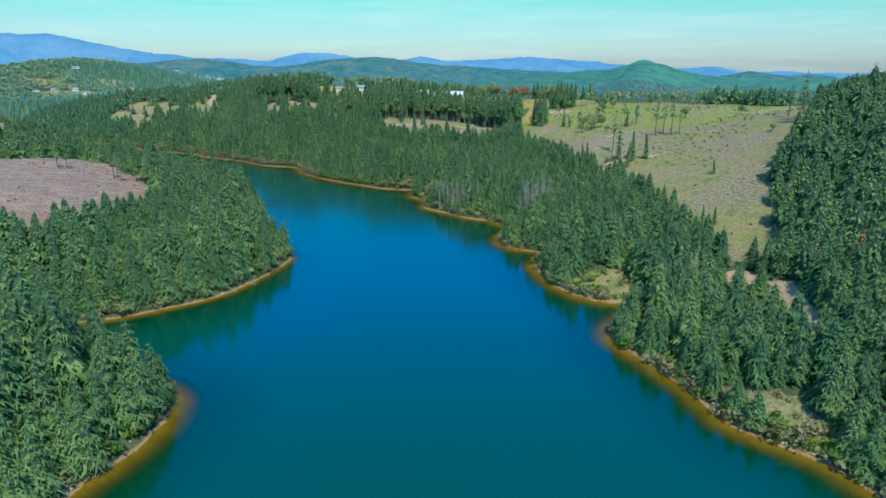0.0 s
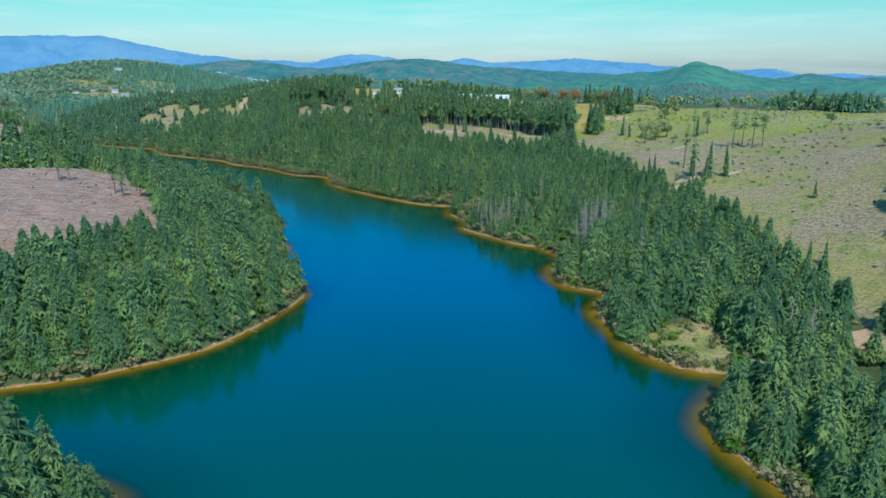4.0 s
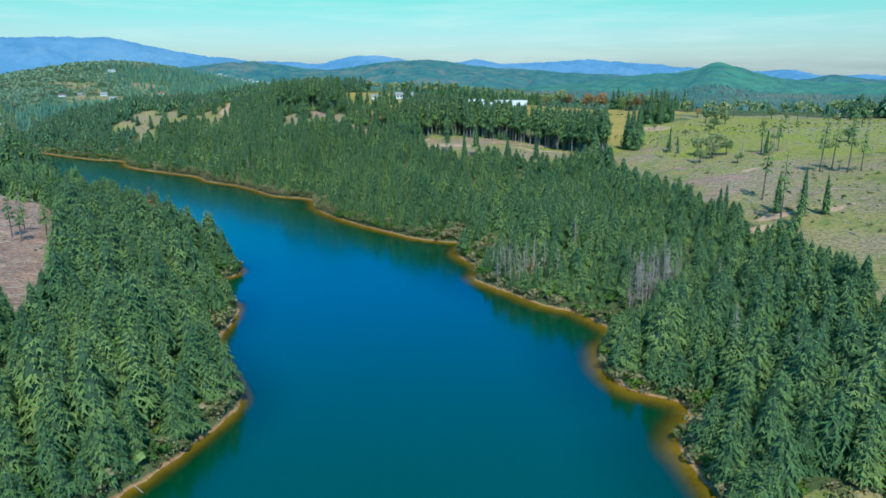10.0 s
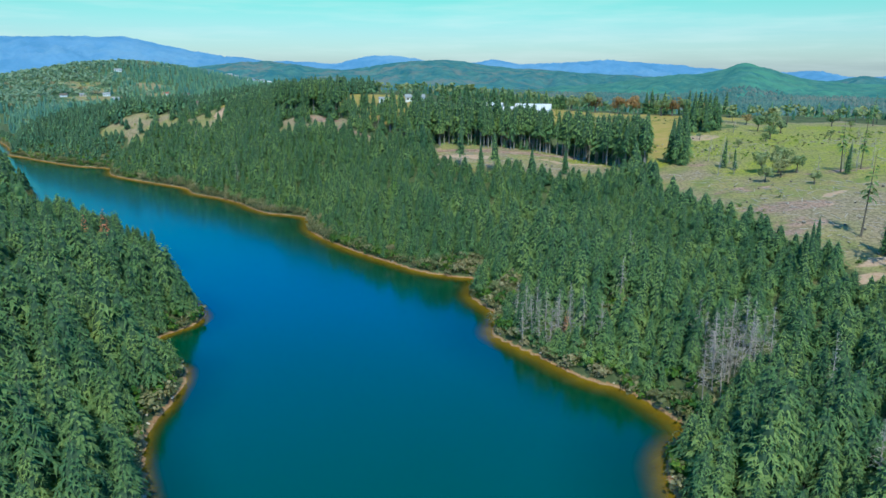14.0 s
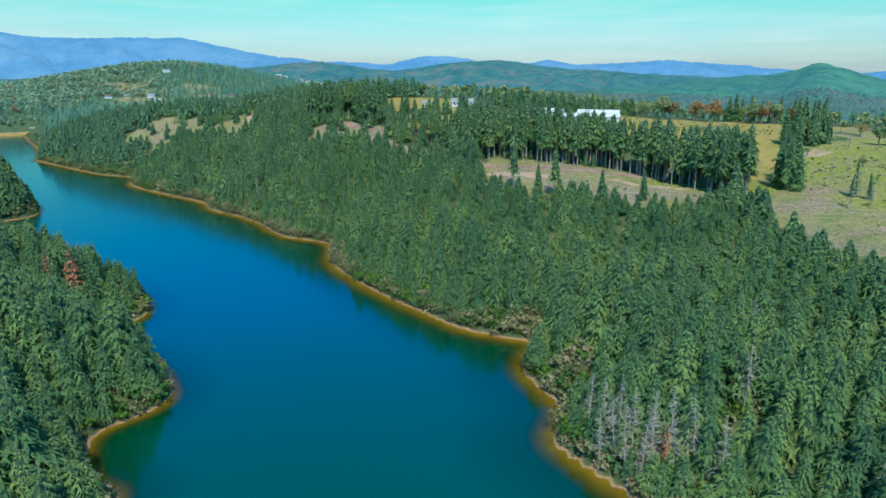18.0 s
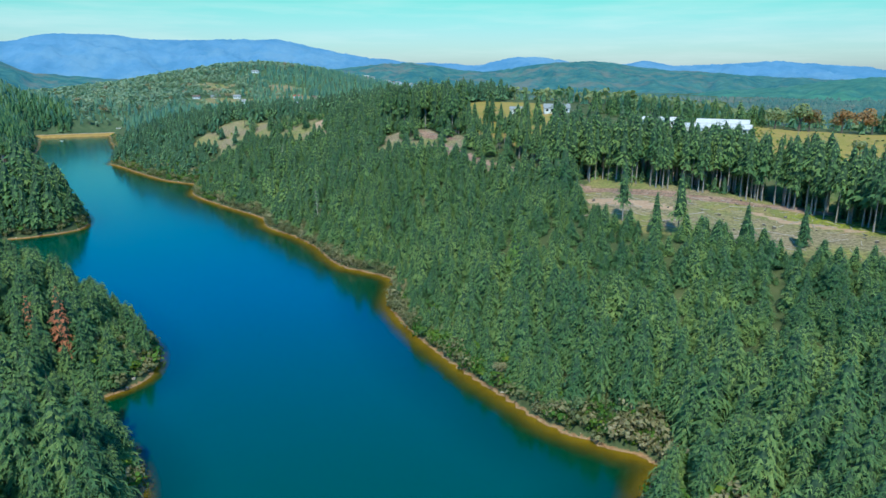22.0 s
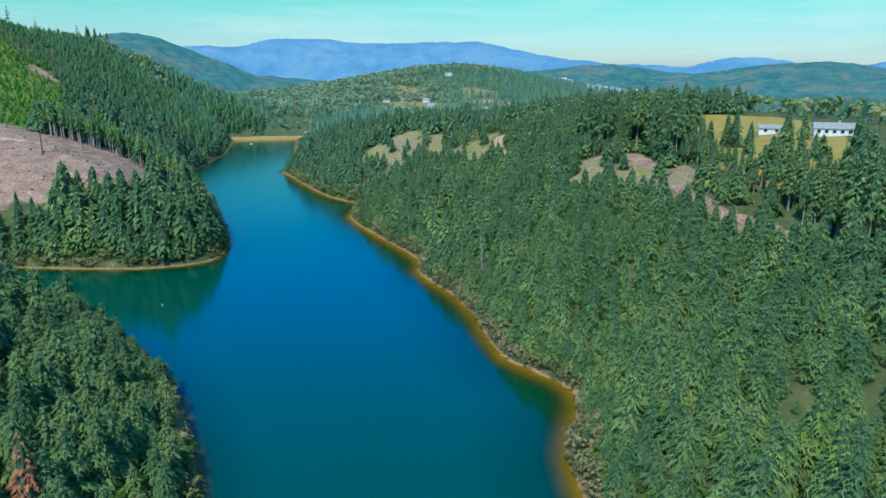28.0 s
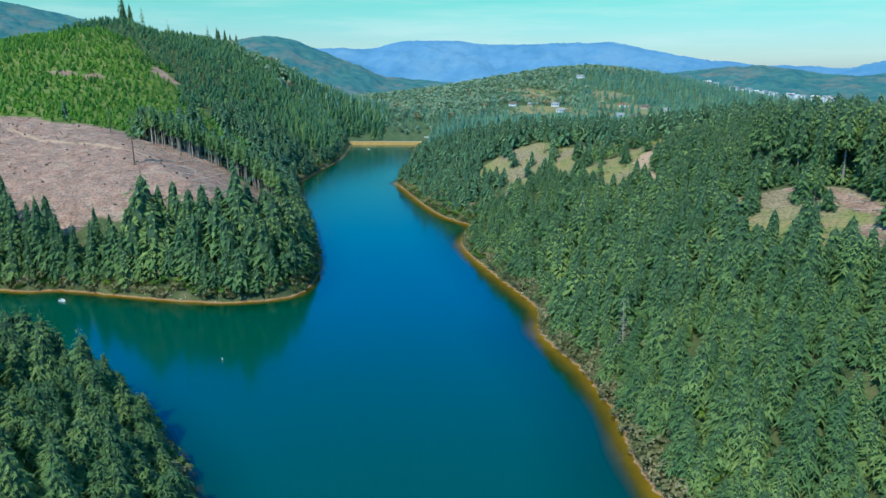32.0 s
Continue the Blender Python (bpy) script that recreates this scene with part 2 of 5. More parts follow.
l.new(c, p.inputs["Base Color"])
p.inputs["Roughness"].default_value = 0.9
p.inputs["Specular IOR Level"].default_value = 0.15
bump(n, l, p, maths(n, l, "ADD", fine, mid), 0.8, 0.6)

# water: clear over the shelf, quickly opaque blue-green with depth, small ripples
WATER, n, l, p = mat("lake_water")
deepn = noise_tex(n, l, 0.012, 3.0)
deep = ramp(n, l, deepn, (0.3, (0.0001, 0.063, 0.036)), (0.7, (0.0001, 0.066, 0.044)))
dep = attr(n, "depth")
# green near shore: shallow water, and a wider band painted for the trees' reflection
l.new(mixc(n, l, ramp(n, l, dep, (0.24, (0, 0, 0)), (1.0, (1, 1, 1))), (0.002, 0.04, 0.011), deep), p.inputs["Base Color"])
p.inputs["Roughness"].default_value = 0.15
p.inputs["IOR"].default_value = 1.9
rip = maths(n, l, "ADD", noise_tex(n, l, 0.8, 3.0, 0.6, None, (1.0, 0.55, 1.0)), maths(n, l, "MULTIPLY", noise_tex(n, l, 0.16, 2.0), 2.0))
bump(n, l, p, rip, 0.05, 0.3)
tr = n.new("ShaderNodeBsdfTransparent")
tr.inputs[0].default_value = (0.8, 0.86, 0.7, 1)
mx = n.new("ShaderNodeMixShader")
l.new(ramp(n, l, dep, (0.0, (0.06, 0.06, 0.06)), (0.09, (0.3, 0.3, 0.3)), (0.3, (1, 1, 1))), mx.inputs[0])
l.new(tr.outputs[0], mx.inputs[1])
l.new(p.outputs[0], mx.inputs[2])
l.new(mx.outputs[0], n["Material Output"].inputs[0])


def hazed_mat(name, a, b, haze_glow, strength, scale, patch=None, lo=0.72, hi=1.25):
    """Far backdrop hills: haze is painted in as bluish base colour and faint emission."""
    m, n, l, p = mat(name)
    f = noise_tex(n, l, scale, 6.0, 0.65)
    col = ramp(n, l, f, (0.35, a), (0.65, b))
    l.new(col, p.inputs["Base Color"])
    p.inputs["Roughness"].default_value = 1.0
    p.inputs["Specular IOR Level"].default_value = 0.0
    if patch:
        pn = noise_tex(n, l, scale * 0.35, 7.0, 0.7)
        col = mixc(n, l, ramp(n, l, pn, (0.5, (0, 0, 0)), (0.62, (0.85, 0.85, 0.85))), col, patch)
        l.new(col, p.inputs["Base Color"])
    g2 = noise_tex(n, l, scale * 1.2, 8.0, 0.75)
    l.new(ramp(n, l, g2, (0.35, tuple(lo * v for v in haze_glow)), (0.68, tuple(hi * v for v in haze_glow))), p.inputs["Emission Color"])
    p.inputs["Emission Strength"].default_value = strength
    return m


FARHILL = hazed_mat("distant_wooded_hill", (0.02, 0.06, 0.05), (0.075, 0.13, 0.075), (0.036, 0.165, 0.3), 0.55, 0.02, (0.15, 0.12, 0.07))
GREENHILL = hazed_mat("distant_green_hill", (0.03, 0.08, 0.055), (0.085, 0.15, 0.085), (0.03, 0.15, 0.23), 0.55, 0.02, (0.08, 0.18, 0.085))
HAZEHILL = hazed_mat("hazed_mountain", (0.05, 0.11, 0.2), (0.1, 0.17, 0.27), (0.12, 0.34, 0.58), 0.45, 0.006, (0.13, 0.19, 0.26), 0.9, 1.08)
HAZEWOOD = hazed_mat("hazed_distant_woods", (0.04, 0.08, 0.065), (0.1, 0.13, 0.085), (0.05, 0.15, 0.2), 0.5, 0.012, (0.17, 0.13, 0.09))

# ---- plan: the lake's two banks, south to north ----
WEST_A = [(-125, -200), (-100, 0), (-82, 90), (-77, 119), (-72, 132), (-69, 148), (-72, 162), (-86, 170), (-120, 178), (-150, 190),
          (-140, 207), (-117, 217), (-104, 225), (-94, 233), (-85, 242), (-77, 259), (-72, 276), (-69, 293), (-75, 305), (-84, 318),
          (-92, 335), (-93, 350), (-98, 367), (-108, 372), (-118, 387), (-111, 404), (-117, 416), (-134, 430), (-158, 441), (-155, 453), (-155, 463)]
WEST_B = [(-166, 478), (-195, 496), (-226, 510), (-270, 514), (-330, 498), (-400, 472), (-470, 470), (-480, 490), (-404, 519), (-387, 535), (-367, 547),
          (-343, 561), (-325, 575), (-315, 592), (-318, 604), (-335, 622), (-371, 647), (-450, 695), (-536, 745), (-565, 775), (-598, 812), (-640, 862), (-690, 907), (-752, 962)]
EAST_A = [(140, -200), (112, 0), (98, 90), (88, 122), (84, 131), (77, 139), (70, 148), (67, 163), (60, 184), (54, 200), (58, 212), (68, 226), (71, 233),
          (60, 235), (52, 241), (45, 253), (41, 272), (40, 282), (47, 301), (34, 309), (29, 320), (29, 332), (33, 340), (38, 347), (27, 367), (16, 374),
          (5, 386), (-8, 400), (-11, 407), (-9, 420), (-19, 438), (-20, 447), (-18, 461)]
EAST_B = [(-30, 465), (-43, 470), (-57, 481), (-76, 497), (-96, 517), (-112, 538), (-123, 567), (-147, 576), (-160, 586), (-175, 602), (-195, 618), (-220, 632),
          (-231, 646), (-241, 655), (-278, 675), (-312, 695), (-328, 710), (-344, 736), (-377, 745), (-418, 766), (-470, 797), (-490, 808), (-507, 832),
          (-560, 892), (-630, 962), (-690, 1024)]


def smooth_line(pts, k=4):
    p = np.array([pts[0]] + list(pts) + [pts[-1]], float)
    out = []
    for i in range(1, len(p) - 2):
        for j in range(k):
            u = j / k
            a, b, c, d = p[i - 1:i + 3]
            out.append(0.5 * (2 * b + (c - a) * u + (2 * a - 5 * b + 4 * c - d) * u * u + (3 * b - a - 3 * c + d) * u ** 3))
    out.append(p[-1])
    return np.array(out)


WEST = smooth_line(WEST_A + WEST_B)
EAST = smooth_line(EAST_A + EAST_B)
LAKE = np.vstack([WEST, EAST[::-1]])


def seg_dist(x, y, line):
    best = np.full(x.shape, 1e12)
    for (ax, ay), (bx, by) in zip(line[:-1], line[1:]):
        dx, dy = bx - ax, by - ay
        u = np.clip(((x - ax) * dx + (y - ay) * dy) / (dx * dx + dy * dy + 1e-9), 0, 1)
        np.minimum(best, (x - ax - u * dx) ** 2 + (y - ay - u * dy) ** 2, out=best)
    return np.sqrt(best)


def in_lake(x, y):
    ins = np.zeros(x.shape, bool)
    q = np.roll(LAKE, -1, 0)
    for (ax, ay), (bx, by) in zip(LAKE, q):
        if ay != by:
            ins ^= ((ay > y) != (by > y)) & (x < (bx - ax) * (y - ay) / (by - ay) + ax)
    return ins


def sstep(a, b, v):
    u = np.clip((v - a) / (b - a), 0, 1)
    return u * u * (3 - 2 * u)


def bell(x, y, cx, cy, sx, sy):
    return np.exp(-0.5 * (((x - cx) / sx) ** 2 + ((y - cy) / sy) ** 2))


def waves(x, y, s, k):
    """Cheap rolling noise, about -1 to 1."""
    r = np.random.RandomState(k)
    out = np.zeros(x.shape)
    for i in range(7):
        a, f, ph = r.uniform(0, 6.283), (0.6 + 0.35 * i) / s, r.uniform(0, 6.283)
        out += np.sin((x * math.cos(a) + y * math.sin(a)) * f + ph + 1.3 * np.sin((y * math.cos(a) - x * math.sin(a)) * f * 0.7 + ph * 2)) / (1 + 0.4 * i)
    return out / 3.4


def plan(x, y):
    """Shore distance (negative on the lake), weight of the east bank, ground height."""
    x, y = np.asarray(x, float), np.asarray(y, float)
    dw, de = seg_dist(x, y, WEST), seg_dist(x, y, EAST)
    d = np.minimum(np.minimum(dw, de), seg_dist(x, y, np.array([WEST[-1], EAST[-1]])))
    d = np.where(in_lake(x, y), -d, d)
    d = d + np.clip(np.abs(d) / 12, 0.15, 1) * 0.9 * waves(x, y, 5.0, 3) * (np.abs(d) < 60)
    we = 1 / (1 + np.exp(np.clip((de - dw) / 18, -40, 40)))
    dl = np.maximum(d, 0)
    k = 44 + 16 / (1 + np.exp((x - 10) / 30)) * sstep(450, 600, y)
    e = k * (1 - np.exp(-dl / (88 - 26 * sstep(450, 600, y))))
    e += 27 * bell(x, y, 265, 325, 75, 120) - 15 * bell(x, y, 118, 265, 40, 75) - 13 * bell(x, y, 8, 600, 60, 36)
    e *= 1 - 0.68 * sstep(820, 1080, y + 0.25 * x)
    e *= 1 - 0.35 * sstep(800, 900, y) * (1 - sstep(-340, -230, x))
    kw = 36 + 18 * sstep(470, 540, y)
    kw = kw * (1 - 0.88 * sstep(960, 1180, y))
    w = kw * (1 - np.exp(-dl / (65 - 13 * sstep(470, 540, y))))
    rise = 1 - np.exp(-dl / 130)
    w += rise * (78 * bell(x, y, -815, 735, 140, 130) + 42 * bell(x, y, -910, 890, 100, 95) - 17 * bell(x, y, -845, 808, 34, 30) + 11 * bell(x, y, -918, 922, 48, 42) + 8 * bell(x, y, -838, 748, 30, 26) + 60 * bell(x, y, -1600, 800, 300, 330) + 6 * bell(x, y, -1150, 1250, 170, 200))
    w += sstep(110, 260, d) * (5.5 * waves(x, y, 38, 14) + 4 * waves(x, y, 90, 15))
    h = we * e + (1 - we) * w
    h += sstep(80, 250, d) * (74 * bell(x, y, -900, 1700, 198, 275) + 12 * bell(x, y, -560, 1230, 150, 120))
    h += sstep(20, 120, d) * 2.2 * waves(x, y, 45, 5) + sstep(3, 15, d) * 0.5 * waves(x, y, 9, 6)
    h += np.minimum(0.5 * dl, 0.9)
    far = np.sqrt((x + 150) ** 2 + (y - 500) ** 2)
    h = h * (1 - 0.75 * sstep(1500, 2300, far))
    h = np.maximum(h, 0.2 + np.minimum(0.3 * dl, 2.5))
    h = np.where(d < 0, np.maximum(-7, (0.2 + 0.12 * (1 - we) * sstep(300, 420, y) + 0.06 * waves(x, y, 25, 8)) * d), h)
    return d, we, h


def oval(x, y, cx, cy, rx, ry, turn=0.0, rag=0.3):
    """1 well inside a clearing, 0 outside, with a wandering rim."""
    a = radians(turn)
    u, v = (x - cx) * math.cos(a) + (y - cy) * math.sin(a), (y - cy) * math.cos(a) - (x - cx) * math.sin(a)
    r = np.sqrt((u / rx) ** 2 + (v / ry) ** 2) + rag * waves(x, y, 14, 11)
    return 1 - sstep(0.86, 1.14, r)


def track(x, y, pts, width):
    return 1 - sstep(width * 0.5, width * 0.5 + 3.0, seg_dist(x, y, np.array(pts, float)))


ROAD_CUT = [(-560, 566), (-520, 572), (-480, 590), (-440, 602)]
# the near edge of the tall stand behind the clearing
STAND_X, STAND_Y = (-205, -185, -160, -135, -118, -100, -82, -66, -34, -17, 0, 16, 29, 39, 47, 57, 66, 110), (738, 724, 708, 688, 666, 646, 628, 611, 606, 604, 600, 598, 589, 567, 551, 537, 534, 530)
FIELD_Y, FIELD_X = (290, 330, 366, 400, 445, 490, 534, 580), (104, 107, 106, 94, 76, 64, 58, 62)


def covers(x, y, d):
    """Weights of grass, logged ground, ochre meadow and roads."""
    hillwood = sstep(-5, 5, 288 + 1.17 * (x - 128) - y + 5 * waves(x, y, 14, 13)) * (x > 112)
    grass = np.maximum.reduce([
        oval(x, y, 210, 490, 162, 235) * (1 - hillwood) * sstep(-5, 5, x - np.interp(y, FIELD_Y, FIELD_X) + 4 * waves(x, y, 14, 12)), oval(x, y, 128, 304, 21, 56, -8), oval(x, y, 2, 573, 64, 31, -24), oval(x, y, -160, 684, 40, 19, -33),
        oval(x, y, -306, 770, 66, 31, -29, 0.5), oval(x, y, 60, 735, 110, 40, 5), oval(x, y, 45, 696, 95, 28, 0, 0.2), oval(x, y, -620, 1212, 110, 30, 10, 0.7), oval(x, y, -760, 1370, 60, 40),
        oval(x, y, 72, 522, 12, 36, -6), oval(x, y, 62, 246, 12, 15, -35), oval(x, y, 46, 290, 8, 9), oval(x, y, 82, 148, 7, 19, 25), oval(x, y, 80, 232, 9, 7)])
    grass = np.maximum.reduce([grass, oval(x, y, -605, 1375, 85, 44, -10, 0.6), oval(x, y, -600, 1290, 130, 26, 12, 0.7), oval(x, y, -690, 1225, 70, 18, 15, 0.7), oval(x, y, -470, 965, 42, 11, -25, 0.6), oval(x, y, -700, 1480, 50, 22, 20, 0.7), oval(x, y, -850, 1400, 60, 22, 10, 0.8), oval(x, y, -960, 1560, 70, 25, 30, 0.8)])
    cut = np.maximum.reduce([oval(x, y, -234, 358, 62, 121, 41), oval(x, y, -182, 310, 46, 42), oval(x, y, -485, 581, 122, 45, 20), oval(x, y, -398, 588, 46, 27, 30), oval(x, y, -466, 546, 66, 27, 14), oval(x, y, -437, 614, 50, 20, -14)])
    cut = np.maximum.reduce([cut, 0.55 * oval(x, y, 66, 505, 10, 5, 0, 0.7), 0.55 * oval(x, y, 90, 491, 14, 5, 10, 0.7), 0.55 * oval(x, y, 100, 460, 16, 7, 0, 0.7), 0.55 * oval(x, y, 92, 436, 14, 7, 20, 0.7), 0.55 * oval(x, y, 131, 505, 16, 4, 5, 0.7), 0.55 * oval(x, y, 150, 425, 26, 5, 8, 0.8), 0.55 * oval(x, y, 170, 400, 22, 4, 12, 0.8), 0.56 * oval(x, y, 84, 545, 9, 7, 20, 0.6), oval(x, y, -10, 596, 55, 4, -6), oval(x, y, -156, 696, 30, 4, -36), track(x, y, [(-140, 668), (-112, 636), (-82, 617), (-56, 601)], 11) * 0.9, oval(x, y, -680, 650, 24, 7, 50), oval(x, y, -682, 716, 16, 6, 10), oval(x, y, -740, 809, 12, 5), track(x, y, [(-915, 915), (-880, 922), (-836, 928), (-815, 926)], 10)])
    meadow = np.maximum.reduce([oval(x, y, 70, 700, 70, 46, 0, 0.3) * sstep(-4, 6, y - np.interp(x, STAND_X, STAND_Y) - 12), oval(x, y, -106, 705, 36, 60, 12, 0.2), oval(x, y, -255, 800, 22, 9), oval(x, y, -127, 768, 36, 66, 16, 0.2), oval(x, y, 75, 740, 88, 42, 12, 0.2), oval(x, y, 88, 640, 10, 55, -14, 0.25)])
    road = np.maximum.reduce([track(x, y, [(112, 246), (118, 226), (108, 196), (104, 178)], 7), track(x, y, [(-236, 726), (-252, 748), (-262, 796), (-235, 822)], 4.5), track(x, y, [(-600, 1190), (-560, 1200), (-520, 1235), (-470, 1240)], 3), 0.62 * track(x, y, ROAD_CUT, 2.5), 0.8 * oval(x, y, -38, 582, 17, 4, -20, 0.6), 0.8 * oval(x, y, 22, 572, 20, 3, -30, 0.6), 0.8 * oval(x, y, 95, 396, 6, 2.5, 20, 0.6), 0.75 * oval(x, y, 126, 402, 9, 2.2, 15, 0.6), 0.7 * oval(x, y, 158, 398, 8, 1.8, 10, 0.6), 0.7 * oval(x, y, 172, 430, 10, 2, -10, 0.6), 0.7 * oval(x, y, 118, 470, 9, 3, 30, 0.6), 0.57 * oval(x, y, 107, 630, 13, 10, 0, 0.3), oval(x, y, 117, 234, 5, 8, -15), 0.75 * oval(x, y, 106, 405, 9, 2.5, 10, 0.6)])
    meadow = meadow * np.where((x > -205) & (x < 112), sstep(-4, 6, y - np.interp(x, STAND_X, STAND_Y) - 12), 1)
    return grass, cut, meadow, road


def young_slope(x, y):
    """The replanted part of the western hill."""
    return oval(x, y, -700, 640, 230, 150, 15, 0.6) * (1 - sstep(690, 735, y + 20 * waves(x, y, 30, 19) + 14 * waves(x, y, 11, 20)))


# ---- ground: one sheet to the horizon, finest along the lake ----
def axis(lo, hi, a, b, step, grow=1.09):
    mid = list(np.arange(a, b + 0.1, step))
    s, v = step, b
    while v < hi:
        s *= grow
        v += s
        mid.append(v)
    s, v = step, a
    while v > lo:
        s *= grow
        v -= s
        mid.insert(0, v)
    return np.array(mid)


def sheet_mesh(name, gx, gy, z, keep=None):
    X, Y = np.meshgrid(gx, gy)
    nx = len(gx)
    co = np.stack([X.ravel(), Y.ravel(), z.ravel()], 1)
    i = np.arange(len(gy) - 1)[:, None] * nx + np.arange(nx - 1)[None]
    f = np.stack([i, i + 1, i + nx + 1, i + nx], -1).reshape(-1, 4)
    if keep is not None:
        f = f[keep.ravel()]
        used = np.unique(f)
        back = np.full(len(co), -1)
        back[used] = np.arange(len(used))
        f, co = back[f], co[used]
    else:
        used = np.arange(len(co))
    return raw_mesh(name, co, f), used


def raw_mesh(name, co, faces, matidx=None, mats=(), smooth=False):
    """A mesh straight from arrays; faces all of one size."""
    me = bpy.data.meshes.new(name)
    k = faces.shape[1]
    me.vertices.add(len(co))
    me.vertices.foreach_set("co", np.ascontiguousarray(co, np.float32).ravel())
    me.loops.add(faces.size)
    me.loops.foreach_set("vertex_index", np.ascontiguousarray(faces, np.int32).ravel())
    me.polygons.add(len(faces))
    me.polygons.foreach_set("loop_start", np.arange(0, faces.size, k, dtype=np.int32))
    if matidx is not None:
        me.polygons.foreach_set("material_index", np.ascontiguousarray(matidx, np.int32))
    for m in mats:
        me.materials.append(m)
    me.polygons.foreach_set("use_smooth", np.full(len(faces), smooth))
    me.update(calc_edges=True)
    return me


def put_attr(me, name, values):
    a = me.attributes.new(name, "FLOAT", "POINT")
    a.data.foreach_set("value", np.ascontiguousarray(values, np.float32))


gx = axis(-4800, 4800, -540, 200, 3.0)
gy = axis(-700, 4900, 100, 830, 3.0)
X, Y = np.meshgrid(gx, gy)
D, WE, H = plan(X, Y)
me, _ = sheet_mesh("ground", gx, gy, H)
me.materials.append(GROUND)
me.polygons.foreach_set("use_smooth", np.ones(len(me.polygons), bool))
grass, cut, meadow, road = covers(X, Y, D)
for nm, v in (("grass", grass), ("cut", cut), ("meadow", meadow), ("road", road), ("lush", np.maximum(oval(X, Y, 195, 590, 152, 105, 0, 0.5), young_slope(X, Y)) + 0.2 * sstep(1000, 1100, Y) * (X < -350) * (1 - sstep(1900, 2000, Y))), ("wooded", sstep(700, 1000, np.sqrt((X + 100) ** 2 + (Y - 400) ** 2)))):
    put_attr(me, nm, v.ravel())
ground = tagged(new("ground", me), "hilly ground of forest floor, dry grass and bare soil round the lake", "ground", kind="structure")

# the water surface
wx, wy = np.arange(-770, 180, 2.5), np.arange(-120, 1040, 2.5)
X, Y = np.meshgrid(wx, wy)
wd = np.full(X.shape, 50.0)
coarse_in = in_lake(X, Y)
pad = coarse_in.copy()
for sh in (1, 2, 3):
    for ax in (0, 1):
        pad |= np.roll(coarse_in, sh, ax) | np.roll(coarse_in, -sh, ax)
wd[pad] = plan(X[pad], Y[pad])[0]
keep = pad[:-1, :-1] & pad[1:, :-1] & pad[:-1, 1:] & pad[1:, 1:]
me, used = sheet_mesh("lake_water", wx, wy, np.zeros(X.shape), keep)
me.materials.append(WATER)
steep = np.ones(X.shape)
steep[pad] = 1 + 0.9 * (1 - plan(X[pad], Y[pad])[1]) * sstep(150, 330, Y[pad])
put_attr(me, "depth", np.clip((-wd * steep).ravel()[used] / 28.0, 0, 1))
tagged(new("water", me), "deep blue-green lake water with soft ripples", "lake", kind="structure")


# ---- distance: wooded ridges and mountains, blue with painted haze ----
def ridge(name, label, radius, depth, stops, material, seed, rough):
    """A far range seen from the lake: crest heights in metres by compass bearing in degrees, from a few stops."""
    b = np.arange(-100, 60, 0.16)
    bs, hs = [s[0] for s in stops], [s[1] for s in stops]
    crest = np.interp(b, bs, hs)
    ker = np.hanning(13)
    crest = np.convolve(np.pad(crest, 6, "edge"), ker / ker.sum(), "valid") + rough * (waves(b * 40, b * 0, 34, seed) + 0.5 * waves(b * 40, b * 0, 11, seed + 1) + 0.8 * waves(b * 40, b * 0, 2.2, seed + 4) * np.random.RandomState(seed).uniform(0, 1, len(b)))
    rows = np.linspace(0, 1, 30)
    co = []
    for r in rows:
        rr = radius - depth * (1 - r)
        z = -20 + (crest + 20) * (r ** 0.8) + (1 - r) * r * rough * (14 * waves(b * 40, b * 0 + r * 300, 60, seed + 2) + 12 * waves(b * 40, b * 0 + r * 260, 22, seed + 3) + 6 * waves(b * 40, b * 0 + r * 420, 7, seed + 5))
        co.append(np.stack([-40 + rr * np.sin(np.radians(b)), 250 + rr * np.cos(np.radians(b)), z], 1))
    co = np.concatenate(co)
    i = np.arange(len(rows) - 1)[:, None] * len(b) + np.arange(len(b) - 1)[None]
    f = np.stack([i, i + 1, i + len(b) + 1, i + len(b)], -1).reshape(-1, 4)
    tagged(new(name, raw_mesh(name, co, f, mats=(material,), smooth=True)), label, "hills", kind="structure")

    def height(x, y):
        """The range's surface over a place, far below the ground outside its belt."""
        q, a = np.hypot(x + 40, y - 250), np.degrees(np.arctan2(x + 40, y - 250))
        u = (q - radius + depth) / depth
        i0 = np.clip(np.round(u * (len(rows) - 1)).astype(int), 0, len(rows) - 1)
        j0 = np.clip(np.round((a - b[0]) / 0.16).astype(int), 0, len(b) - 1)
        return np.where((u > 0) & (u < 1), co[i0 * len(b) + j0, 2], -99)

    return height


ridge("backdrop_mountains", "far mountain range with blue haze painted into its colour", 4500, 700,
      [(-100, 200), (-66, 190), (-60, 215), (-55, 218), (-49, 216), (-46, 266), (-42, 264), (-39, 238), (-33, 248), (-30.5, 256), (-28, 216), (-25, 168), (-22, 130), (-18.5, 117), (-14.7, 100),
       (-10.6, 160), (-7.8, 136), (-4.5, 95), (-1.6, 126), (0.8, 98), (5.5, 117), (8.4, 125), (14.8, 86), (20.5, 46), (23, 66), (24.6, 34), (40, 30)], HAZEHILL, 40, 8.0)
